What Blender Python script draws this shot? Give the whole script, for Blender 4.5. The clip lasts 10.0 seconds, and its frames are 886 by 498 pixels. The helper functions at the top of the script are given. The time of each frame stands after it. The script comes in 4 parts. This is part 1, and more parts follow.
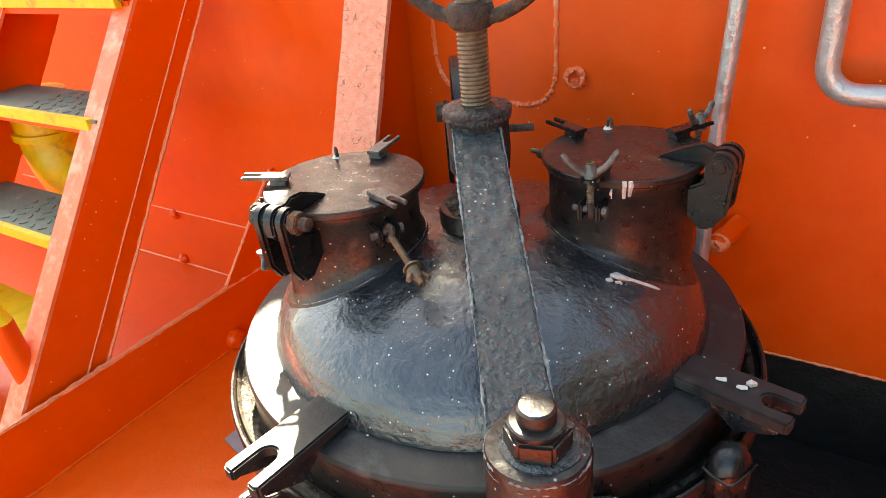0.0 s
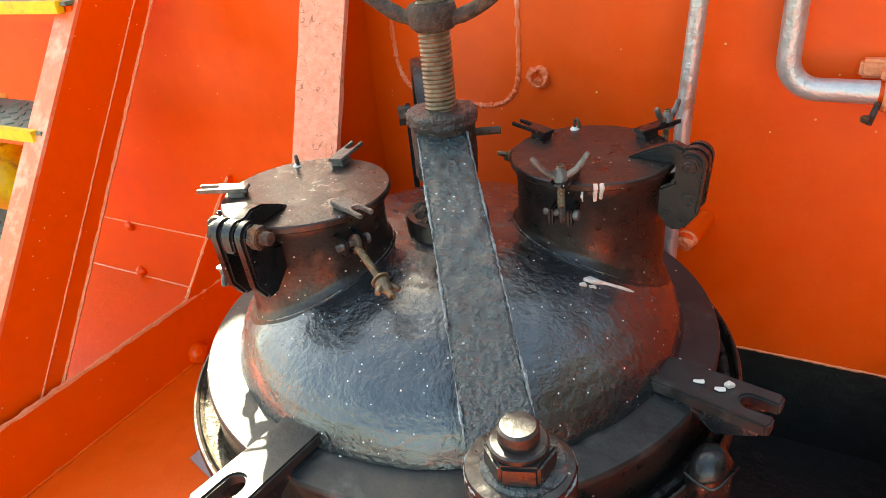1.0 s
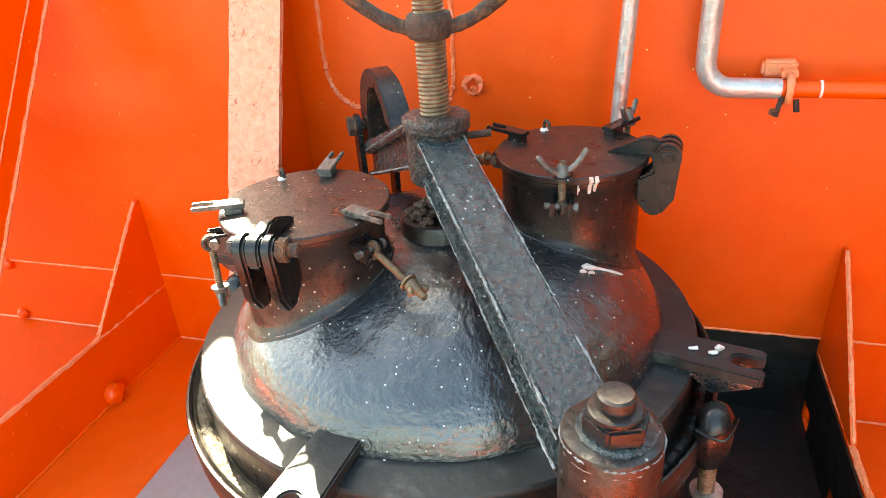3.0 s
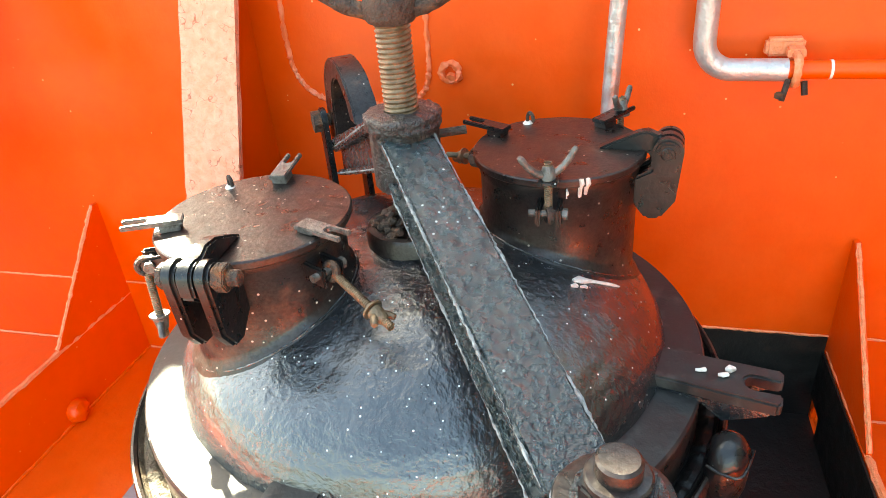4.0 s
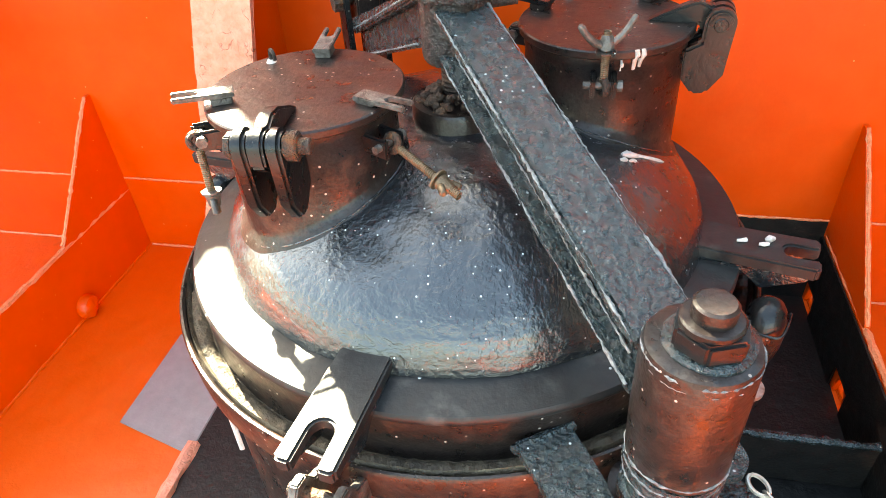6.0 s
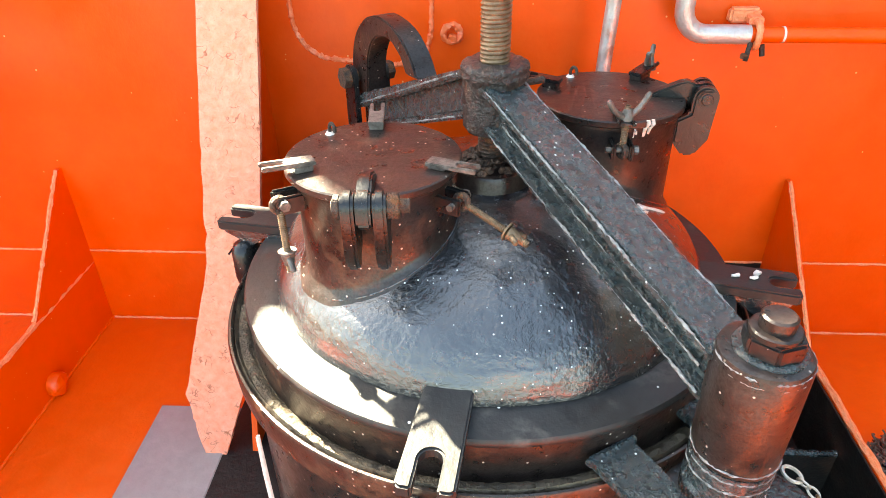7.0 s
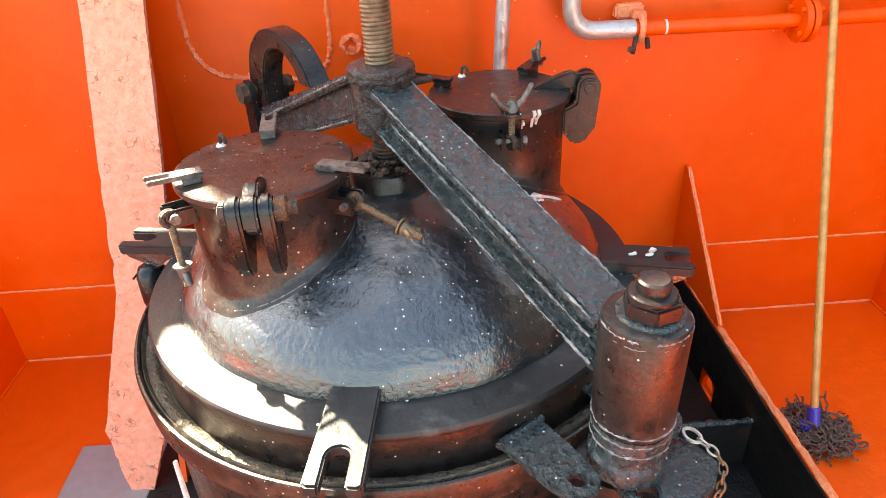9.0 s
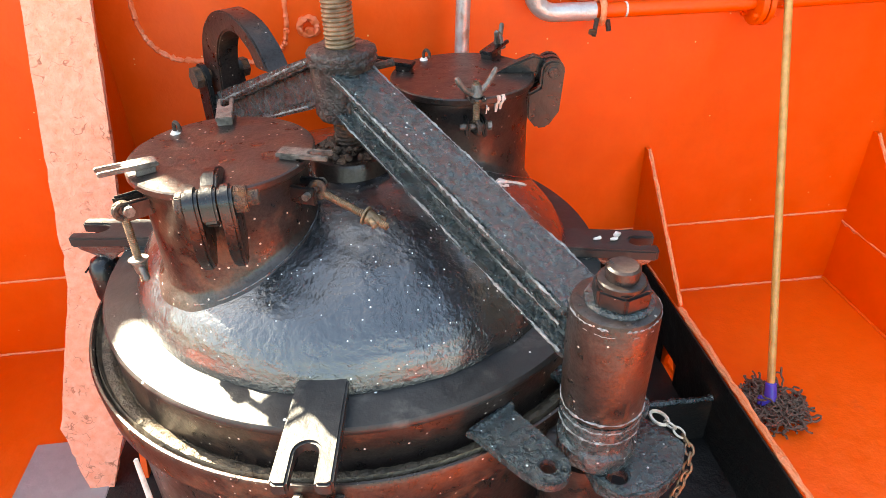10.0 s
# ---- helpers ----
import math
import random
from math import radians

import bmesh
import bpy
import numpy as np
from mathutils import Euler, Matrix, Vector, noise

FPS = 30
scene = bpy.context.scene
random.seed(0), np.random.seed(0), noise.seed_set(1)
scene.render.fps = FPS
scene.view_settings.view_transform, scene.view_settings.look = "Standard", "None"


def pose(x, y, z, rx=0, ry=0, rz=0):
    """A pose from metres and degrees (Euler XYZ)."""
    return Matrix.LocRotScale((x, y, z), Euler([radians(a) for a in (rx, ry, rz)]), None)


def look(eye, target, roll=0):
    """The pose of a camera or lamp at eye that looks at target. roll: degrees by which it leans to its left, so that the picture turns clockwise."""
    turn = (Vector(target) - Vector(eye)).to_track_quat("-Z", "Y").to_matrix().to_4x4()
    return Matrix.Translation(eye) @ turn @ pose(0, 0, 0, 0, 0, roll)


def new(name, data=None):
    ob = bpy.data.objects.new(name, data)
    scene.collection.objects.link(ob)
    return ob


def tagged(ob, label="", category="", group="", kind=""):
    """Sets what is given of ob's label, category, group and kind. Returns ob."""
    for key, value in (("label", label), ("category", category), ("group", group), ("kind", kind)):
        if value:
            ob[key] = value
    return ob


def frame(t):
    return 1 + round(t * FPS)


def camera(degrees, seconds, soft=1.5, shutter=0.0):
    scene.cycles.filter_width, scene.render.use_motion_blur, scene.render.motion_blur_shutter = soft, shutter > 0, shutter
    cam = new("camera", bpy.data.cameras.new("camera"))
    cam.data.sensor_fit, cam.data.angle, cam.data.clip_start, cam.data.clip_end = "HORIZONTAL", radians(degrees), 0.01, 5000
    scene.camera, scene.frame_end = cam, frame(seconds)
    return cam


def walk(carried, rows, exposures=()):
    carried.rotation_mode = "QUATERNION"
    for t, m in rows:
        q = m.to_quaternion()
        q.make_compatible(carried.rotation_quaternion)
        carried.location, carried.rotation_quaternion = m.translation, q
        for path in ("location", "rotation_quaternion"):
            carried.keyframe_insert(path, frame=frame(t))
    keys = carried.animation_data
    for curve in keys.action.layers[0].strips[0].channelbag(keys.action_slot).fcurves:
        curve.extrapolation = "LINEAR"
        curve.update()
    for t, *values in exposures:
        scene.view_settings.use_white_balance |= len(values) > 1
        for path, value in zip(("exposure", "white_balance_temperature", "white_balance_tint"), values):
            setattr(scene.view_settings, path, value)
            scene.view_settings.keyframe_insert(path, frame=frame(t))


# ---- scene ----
# camera: t, x, y, z, rx, ry, rz
cam = camera(66.75, 10.0, soft=0.55)
PATH = [
    (0.0, 0.5180, -0.8752, 0.6552, 61.76, 5.04, 31.77),
    (0.5, 0.5067, -0.8633, 0.6548, 62.31, 4.81, 30.07),
    (1.0, 0.4942, -0.8486, 0.6527, 61.38, 5.30, 28.17),
    (1.5, 0.4089, -0.8855, 0.6635, 61.21, 4.84, 23.92),
    (2.0, 0.3522, -0.9525, 0.6623, 60.69, 5.12, 17.23),
    (2.5, 0.3178, -0.9766, 0.6662, 61.69, 3.73, 16.71),
    (2.7, 0.3126, -0.9804, 0.6689, 61.87, 3.11, 16.11),
    (3.8, 0.2906, -0.8500, 0.6621, 59.92, 5.20, 13.76),
    (4.0, 0.2943, -0.8304, 0.6422, 60.07, 4.56, 14.04),
    (4.5, 0.2851, -0.8310, 0.6468, 58.09, 6.94, 12.88),
    (5.0, 0.2649, -0.8659, 0.6341, 55.48, 5.50, 12.55),
    (5.5, 0.2579, -0.8515, 0.6089, 51.93, 4.01, 11.99),
    (5.7, 0.2447, -0.8551, 0.6093, 51.60, 3.57, 13.30),
    (6.8, -0.0019, -1.0093, 0.6646, 56.08, 1.81, 2.57),
    (7.0, -0.0159, -1.0181, 0.6732, 57.26, 0.73, 3.00),
    (7.5, -0.0254, -1.0118, 0.6902, 59.16, 0.36, 4.77),
    (8.0, -0.0058, -1.0180, 0.6856, 59.71, 1.24, 2.57),
    (8.5, 0.0325, -1.0266, 0.6584, 55.87, 2.73, -1.00),
    (9.0, 0.0484, -1.0450, 0.6504, 58.68, 2.33, -3.68),
    (9.5, 0.0468, -1.0358, 0.6424, 57.42, 0.59, -6.70),
    (10.0, 0.0415, -1.0273, 0.6506, 57.04, 1.35, -7.04),
]
EXPOSURES = [(t, stops, 8600, tint) for t, stops, tint in ((0.0, 3.6, 2), (1.0, 3.75, -3), (2.5, 4.1, -4), (4.5, 4.35, -4), (5.5, 4.35, -3),
                                                           (7.5, 4.25, 4), (8.5, 4.08, 6), (10.0, 4.12, 5))]
walk(cam, [(t, pose(x, y, z, rx, ry, rz)) for t, x, y, z, rx, ry, rz in PATH], EXPOSURES)

# ---- world, sun, exposure ----
world = bpy.data.worlds.new("sky")
scene.world = world
world.use_nodes = True
_wn = world.node_tree.nodes
_sky = _wn.new("ShaderNodeTexSky")
_sky.sky_type, _sky.sun_disc = "NISHITA", False
_sky.sun_elevation, _sky.sun_rotation = radians(40), radians(315.4)
_sky.air_density, _sky.dust_density, _sky.ozone_density = 1.0, 2.0, 1.5
world.node_tree.links.new(_sky.outputs[0], _wn["Background"].inputs[0])
_wn["Background"].inputs[1].default_value = 0.072

sun = new("sun", bpy.data.lights.new("sun", "SUN"))
sun.data.energy, sun.data.angle, sun.data.color = 5.0, radians(1.0), (1.0, 0.96, 0.90)
sun.matrix_world = look((-5.36, 5.44, 6.4), (0, 0, 0))


# ---- materials ----
def mat(name, base, dark=None, rough=0.4, metal=0.0, grain=30.0, bump=0.15, fine=220.0, fine_bump=0.08, spec=0.5, stain=None,
        stain_scale=4.0, stain_cut=0.62, specks=None, speck_scale=70.0, speck_size=0.16, speck_gate=0.5, coat=0.0, dist=0.004, cracks=None, crack_scale=30.0,
        rough_spread=0.25, dull=0.0):
    m = bpy.data.materials.new(name)
    m.use_nodes = True
    n, l = m.node_tree.nodes, m.node_tree.links
    b = n["Principled BSDF"]
    co = n.new("ShaderNodeTexCoord").outputs["Object"]

    def noise_tex(scale, detail=5.0, r=0.6):
        t = n.new("ShaderNodeTexNoise")
        t.inputs["Scale"].default_value, t.inputs["Detail"].default_value, t.inputs["Roughness"].default_value = scale, detail, r
        l.new(co, t.inputs["Vector"])
        return t.outputs["Fac"]

    def ramp(src, lo, hi):
        r = n.new("ShaderNodeMapRange")
        r.inputs["From Min"].default_value, r.inputs["From Max"].default_value = lo, hi
        l.new(src, r.inputs["Value"])
        return r.outputs[0]

    def mix(fac, a, c):
        x = n.new("ShaderNodeMix")
        x.data_type = "RGBA"
        l.new(fac, x.inputs[0])
        for src, sock in ((a, x.inputs[6]), (c, x.inputs[7])):
            if isinstance(src, tuple):
                sock.default_value = (*src, 1)
            else:
                l.new(src, sock)
        return x.outputs[2]

    def mul(a, c):
        x = n.new("ShaderNodeMath")
        x.operation = "MULTIPLY"
        l.new(a, x.inputs[0])
        l.new(c, x.inputs[1])
        return x.outputs[0]

    dark = dark or tuple(0.75 * c for c in base)
    big, mid, small = noise_tex(stain_scale), noise_tex(grain), noise_tex(fine, 3.0)
    col = mix(ramp(mid, 0.3, 0.7), dark, base)
    if stain:
        col = mix(ramp(mul(ramp(big, stain_cut - 0.12, stain_cut + 0.12), ramp(mid, 0.3, 0.6)), 0.2, 0.7), col, stain)
    if specks:
        v = n.new("ShaderNodeTexVoronoi")
        v.inputs["Scale"].default_value = speck_scale
        l.new(co, v.inputs["Vector"])
        near = ramp(v.outputs["Distance"], speck_size, speck_size * 0.75)
        sep = n.new("ShaderNodeSeparateColor")
        l.new(v.outputs["Color"], sep.inputs[0])
        few = ramp(sep.outputs[0], speck_gate, speck_gate + 0.02)
        col = mix(mul(mul(near, few), ramp(big, 0.42, 0.52)), col, specks)
    if cracks:
        warp = n.new("ShaderNodeVectorMath")
        warp.operation = "MULTIPLY_ADD"
        wt = n.new("ShaderNodeTexNoise")
        wt.inputs["Scale"].default_value = crack_scale * 0.9
        l.new(co, wt.inputs["Vector"])
        l.new(wt.outputs["Color"], warp.inputs[0])
        warp.inputs[1].default_value = (2.6 / crack_scale,) * 3
        l.new(co, warp.inputs[2])
        e = n.new("ShaderNodeTexVoronoi")
        e.feature = "DISTANCE_TO_EDGE"
        e.inputs["Scale"].default_value = crack_scale
        l.new(warp.outputs[0], e.inputs["Vector"])
        col = mix(mul(ramp(e.outputs["Distance"], 0.045, 0.012), ramp(noise_tex(crack_scale * 1.1), 0.50, 0.62)), col, cracks)
    l.new(col, b.inputs["Base Color"])
    rr = ramp(mid, 0.25, 0.75)
    mr = n.new("ShaderNodeMapRange")
    mr.inputs["To Min"].default_value, mr.inputs["To Max"].default_value = rough * (1 - rough_spread), min(1.0, rough * (1 + rough_spread))
    l.new(rr, mr.inputs["Value"])
    l.new(mr.outputs[0], b.inputs["Roughness"])
    b.inputs["Metallic"].default_value = metal
    b.inputs["Coat Weight"].default_value, b.inputs["Coat Roughness"].default_value = coat, rough * 0.7
    b.inputs["Specular IOR Level"].default_value = spec
    if dull:
        # matt, weathered spots among the gloss
        sp = n.new("ShaderNodeMapRange")
        sp.inputs["From Min"].default_value, sp.inputs["From Max"].default_value = 0.36, 0.58
        sp.inputs["To Min"].default_value, sp.inputs["To Max"].default_value = spec * (1 - dull), spec
        l.new(noise_tex(fine * 1.2, 6.0, 0.7), sp.inputs["Value"])
        l.new(sp.outputs[0], b.inputs["Specular IOR Level"])
    b1, b2 = n.new("ShaderNodeBump"), n.new("ShaderNodeBump")
    b1.inputs["Strength"].default_value, b2.inputs["Strength"].default_value = bump, fine_bump
    b1.inputs["Distance"].default_value, b2.inputs["Distance"].default_value = dist * 3, dist
    l.new(mid, b1.inputs["Height"])
    l.new(small, b2.inputs["Height"])
    l.new(b1.outputs[0], b2.inputs["Normal"])
    l.new(b2.outputs[0], b.inputs["Normal"])
    return m


ORANGE = mat("orange_gloss_paint", (0.81, 0.082, 0.004), (0.74, 0.067, 0.003), rough=0.40, spec=0.32, grain=14, bump=0.14, fine=120, fine_bump=0.11,
             stain=(0.66, 0.052, 0.004), stain_scale=2.2, stain_cut=0.74, specks=(0.85, 0.42, 0.22), speck_scale=38, speck_size=0.10, speck_gate=0.86)
DECK = mat("orange_deck_paint", (0.82, 0.105, 0.006), (0.76, 0.088, 0.005), rough=0.36, spec=0.5, grain=22, bump=0.2, fine=160, fine_bump=0.1,
           stain=(0.42, 0.06, 0.012), stain_scale=3.0, stain_cut=0.70)
SALMON = mat("sun_bleached_orange_paint", (0.89, 0.36, 0.24), (0.83, 0.25, 0.135), rough=0.6, grain=55, bump=0.7, fine=240, fine_bump=0.25,
             cracks=(0.42, 0.12, 0.06), crack_scale=26.0)
PALE_ORANGE = mat("pale_orange_paint", (0.84, 0.20, 0.085), (0.80, 0.14, 0.04), rough=0.5, grain=30, bump=0.25, fine=200, fine_bump=0.15,
            stain=(0.86, 0.34, 0.20), stain_scale=7.0, stain_cut=0.55)
WELD = mat("orange_weld_bead", (0.88, 0.32, 0.16), (0.80, 0.19, 0.06), rough=0.4, grain=90, bump=0.5, fine=300, fine_bump=0.2)
TAR = mat("black_bitumen_paint", (0.014, 0.017, 0.021), (0.007, 0.008, 0.010), rough=0.24, spec=1.0, coat=0.6, grain=42, bump=0.30, fine=120, fine_bump=0.62,
          stain=(0.012, 0.012, 0.012), stain_scale=5.0, stain_cut=0.58, specks=(0.75, 0.76, 0.74), speck_scale=95, speck_size=0.135, speck_gate=0.60, rough_spread=0.35)
BEAM = mat("thick_black_grey_paint", (0.019, 0.041, 0.048), (0.005, 0.010, 0.012), rough=0.26, spec=1.0, coat=0.3, grain=85, bump=0.75, fine=190, fine_bump=1.0,
           stain=(0.020, 0.026, 0.028), stain_scale=14.0, stain_cut=0.62, specks=(0.6, 0.62, 0.62), speck_scale=85, speck_size=0.16, speck_gate=0.52, rough_spread=0.5, dull=0.6, dist=0.005)
BROWN = mat("brown_black_paint", (0.026, 0.017, 0.015), (0.012, 0.009, 0.008), rough=0.34, rough_spread=0.4, dull=0.4, grain=40, bump=0.12, fine=180, fine_bump=0.12,
            stain=(0.07, 0.035, 0.022), stain_scale=8.0, stain_cut=0.6, specks=(0.5, 0.42, 0.36), speck_scale=85, speck_size=0.15, speck_gate=0.62)
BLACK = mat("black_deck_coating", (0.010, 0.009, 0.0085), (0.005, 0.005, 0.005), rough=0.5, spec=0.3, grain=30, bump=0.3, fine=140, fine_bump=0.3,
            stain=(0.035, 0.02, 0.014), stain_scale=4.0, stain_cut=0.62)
CRUST = mat("pitted_black_rust", (0.020, 0.014, 0.013), (0.006, 0.005, 0.006), rough=0.36, spec=0.8, grain=75, bump=1.0, fine=200, fine_bump=1.0,
            stain=(0.09, 0.04, 0.024), stain_scale=18, stain_cut=0.6)
RUST = mat("rusty_steel", (0.085, 0.056, 0.042), (0.028, 0.018, 0.014), rough=0.65, metal=0.25, grain=90, bump=0.8, fine=320, fine_bump=0.5,
           stain=(0.16, 0.07, 0.03), stain_scale=20, stain_cut=0.55)
SCREW = mat("greased_brown_steel", (0.24, 0.16, 0.095), (0.09, 0.055, 0.03), rough=0.4, metal=0.45, grain=70, bump=0.3, fine=300, fine_bump=0.2)
RIM = mat("dusty_black_paint", (0.022, 0.023, 0.023), (0.010, 0.010, 0.011), rough=0.48, spec=0.36, coat=0.06, grain=40, bump=0.12, fine=170, fine_bump=0.12,
          stain=(0.06, 0.055, 0.05), stain_scale=9.0, stain_cut=0.6, specks=(0.75, 0.76, 0.74), speck_scale=50, speck_size=0.12, speck_gate=0.80)
LUG = mat("scuffed_dark_steel", (0.20, 0.175, 0.155), (0.045, 0.036, 0.03), rough=0.4, metal=0.35, grain=70, bump=0.3, fine=260, fine_bump=0.25)
CHALK = mat("grey_crusted_paint", (0.34, 0.355, 0.36), (0.04, 0.042, 0.043), rough=0.6, grain=110, bump=0.5, fine=300, fine_bump=0.3)
GASKET = mat("frayed_tan_packing", (0.20, 0.155, 0.10), (0.035, 0.024, 0.016), rough=0.6, grain=60, bump=0.8, fine=260, fine_bump=0.5,
             stain=(0.07, 0.055, 0.04), stain_scale=11, stain_cut=0.5)
STEEL = mat("bare_scuffed_steel", (0.62, 0.58, 0.53), (0.30, 0.24, 0.19), rough=0.38, metal=0.7, grain=80, bump=0.3, fine=280, fine_bump=0.2)
SILVER = mat("aluminium_paint", (0.60, 0.57, 0.55), (0.46, 0.41, 0.39), rough=0.36, metal=0.55, grain=45, bump=0.35, fine=200, fine_bump=0.2,
             stain=(0.42, 0.27, 0.21), stain_scale=12, stain_cut=0.6)
GREY = mat("bare_grey_primer", (0.34, 0.29, 0.275), (0.28, 0.24, 0.228), rough=0.6, grain=35, bump=0.15, fine=160, fine_bump=0.1)
GLOSS = mat("glossy_black_paint", (0.010, 0.010, 0.011), (0.006, 0.006, 0.006), rough=0.3, spec=0.45, grain=45, bump=0.12, fine=200, fine_bump=0.12,
            specks=(0.6, 0.58, 0.55), speck_scale=110, speck_size=0.13, speck_gate=0.75)
PLAIN = mat("grey_deck_paint", (0.17, 0.175, 0.18), (0.13, 0.135, 0.14), rough=0.6, grain=20, bump=0.2, fine=150, fine_bump=0.1)
HULL = mat("grey_ship_paint", (0.40, 0.41, 0.42), (0.33, 0.34, 0.35), rough=0.5, grain=20, bump=0.1, fine=150, fine_bump=0.05)
YELLOW = mat("yellow_paint", (0.86, 0.58, 0.02), (0.74, 0.44, 0.015), rough=0.4, grain=30, bump=0.15, stain=(0.45, 0.25, 0.03), stain_scale=14, stain_cut=0.62)
GREEN = mat("worn_green_grey_tread", (0.17, 0.20, 0.15), (0.10, 0.12, 0.085), rough=0.55, grain=25, bump=0.3, stain=(0.30, 0.28, 0.22), stain_scale=7)
WOOD = mat("varnished_broom_wood", (0.62, 0.34, 0.10), (0.42, 0.20, 0.05), rough=0.4, grain=40, bump=0.15)
BLUE = mat("blue_plastic", (0.05, 0.045, 0.42), rough=0.4, grain=40, bump=0.05)
YARN = mat("dirty_brown_yarn", (0.17, 0.11, 0.08), (0.06, 0.035, 0.025), rough=0.9, grain=120, bump=0.4)
FLAKE = mat("white_paint_drip", (0.80, 0.74, 0.68), (0.62, 0.50, 0.44), rough=0.5, grain=90, bump=0.3)


# ---- mesh helpers ----
def finish(name, bm, material, angle=38):
    bmesh.ops.recalc_face_normals(bm, faces=bm.faces)
    me = bpy.data.meshes.new(name)
    bm.to_mesh(me)
    bm.free()
    me.materials.append(material)
    me.shade_smooth()
    me.set_sharp_from_angle(angle=radians(angle))
    return new(name, me)


def part(name, bm, material, parent, label="", angle=38):
    ob = finish(name, bm, material, angle)
    ob.parent = parent
    if parent.parent is None:
        ob.matrix_parent_inverse = parent.matrix_basis.inverted()
    return tagged(ob, label)


def thing(name, at, label, category, group="", kind=""):
    ob = new(name)
    ob.empty_display_size = 0.05
    ob.location = at
    return tagged(ob, label, category, group, kind)


def solid(name, bm, material, label, category, kind="", group=""):
    return tagged(finish(name, bm, material), label, category, group, kind)


def bevel(bm, w, seg=2):
    es = [e for e in bm.edges if len(e.link_faces) == 2 and e.calc_face_angle(0) > 0.6]
    bmesh.ops.bevel(bm, geom=es, offset=w, segments=seg, affect="EDGES", clamp_overlap=True)
    return bm


def merge(*bms):
    out = bms[0]
    for b in bms[1:]:
        me = bpy.data.meshes.new("tmp")
        b.to_mesh(me)
        b.free()
        out.from_mesh(me)
        bpy.data.meshes.remove(me)
    return out


def box(x0, x1, y0, y1, z0, z1, bev=0.0, m=None):
    bm = bmesh.new()
    mm = Matrix.Translation(((x0 + x1) / 2, (y0 + y1) / 2, (z0 + z1) / 2)) @ Matrix.Diagonal((x1 - x0, y1 - y0, z1 - z0, 1))
    bmesh.ops.create_cube(bm, size=1, matrix=mm)
    if bev:
        bevel(bm, bev)
    if m is not None:
        bm.transform(m)
    return bm


def prism(poly, h0, h1, m=None, bev=0.0, hole=None):
    """A 2D outline pushed from h0 to h1 along its local z; hole: (x, y, r)."""
    bm = bmesh.new()
    if hole:
        hx, hy, hr = hole
        k = 20
        ring = [(hx + hr * math.cos(2 * math.pi * i / k), hy + hr * math.sin(2 * math.pi * i / k)) for i in range(k)]
        outer = []
        for cx, cy in ring:
            d = Vector((cx - hx, cy - hy)).normalized()
            best = None
            for a, b in zip(poly, poly[1:] + poly[:1]):
                ex, ey = b[0] - a[0], b[1] - a[1]
                det = d.x * -ey + d.y * ex
                if abs(det) < 1e-9:
                    continue
                s = ((a[0] - hx) * -ey + (a[1] - hy) * ex) / det
                u = (d.x * (a[1] - hy) - d.y * (a[0] - hx)) / det
                if s > 0 and -1e-6 <= u <= 1 + 1e-6 and (best is None or s < best):
                    best = s
            outer.append((hx + d.x * best, hy + d.y * best))
        rows = [[bm.verts.new((*p, z)) for p in r] for r, z in ((ring, h0), (outer, h0), (outer, h1), (ring, h1))]
        for r in range(4):
            A, B = rows[r], rows[(r + 1) % 4]
            for i in range(k):
                bm.faces.new((A[i], A[(i + 1) % k], B[(i + 1) % k], B[i]))
    else:
        lo, hi = [bm.verts.new((*p, h0)) for p in poly], [bm.verts.new((*p, h1)) for p in poly]
        bm.faces.new(lo[::-1])
        bm.faces.new(hi)
        for i in range(len(poly)):
            j = (i + 1) % len(poly)
            bm.faces.new((lo[i], lo[j], hi[j], hi[i]))
    bmesh.ops.recalc_face_normals(bm, faces=bm.faces)
    if bev:
        bevel(bm, bev)
    if m is not None:
        bm.transform(m)
    return bm


def lathe(profile, at=(0, 0, 0), seg=48, m=None, closed=False):
    """Turns (r, z) pairs about the z axis."""
    bm = bmesh.new()
    rows = []
    for r, z in profile:
        if r < 1e-6:
            rows.append([bm.verts.new((0, 0, z))])
        else:
            rows.append([bm.verts.new((r * math.cos(2 * math.pi * i / seg), r * math.sin(2 * math.pi * i / seg), z)) for i in range(seg)])
    pairs = list(zip(rows, rows[1:])) + ([(rows[-1], rows[0])] if closed else [])
    for a, b in pairs:
        for i in range(seg):
            j = (i + 1) % seg
            if len(a) == 1 and len(b) > 1:
                bm.faces.new((a[0], b[i], b[j]))
            elif len(b) == 1 and len(a) > 1:
                bm.faces.new((a[i], a[j], b[0]))
            elif len(a) > 1:
                bm.faces.new((a[i], a[j], b[j], b[i]))
    bm.transform(m if m is not None else Matrix.Translation(at))
    return bm


def rod(p0, p1, r0, r1=None, seg=20, bev=0.0):
    p0, p1 = Vector(p0), Vector(p1)
    h = (p1 - p0).length
    r1 = r0 if r1 is None else r1
    q = (p1 - p0).to_track_quat("Z", "Y").to_matrix().to_4x4()
    b = min(bev, h / 3, min(r0, r1) / 2)
    prof = [(0, 0), (r0 - b, 0), (r0, b), (r1, h - b), (r1 - b, h), (0, h)] if b else [(0, 0), (r0, 0), (r1, h), (0, h)]
    return lathe(prof, seg=seg, m=Matrix.Translation(p0) @ q)


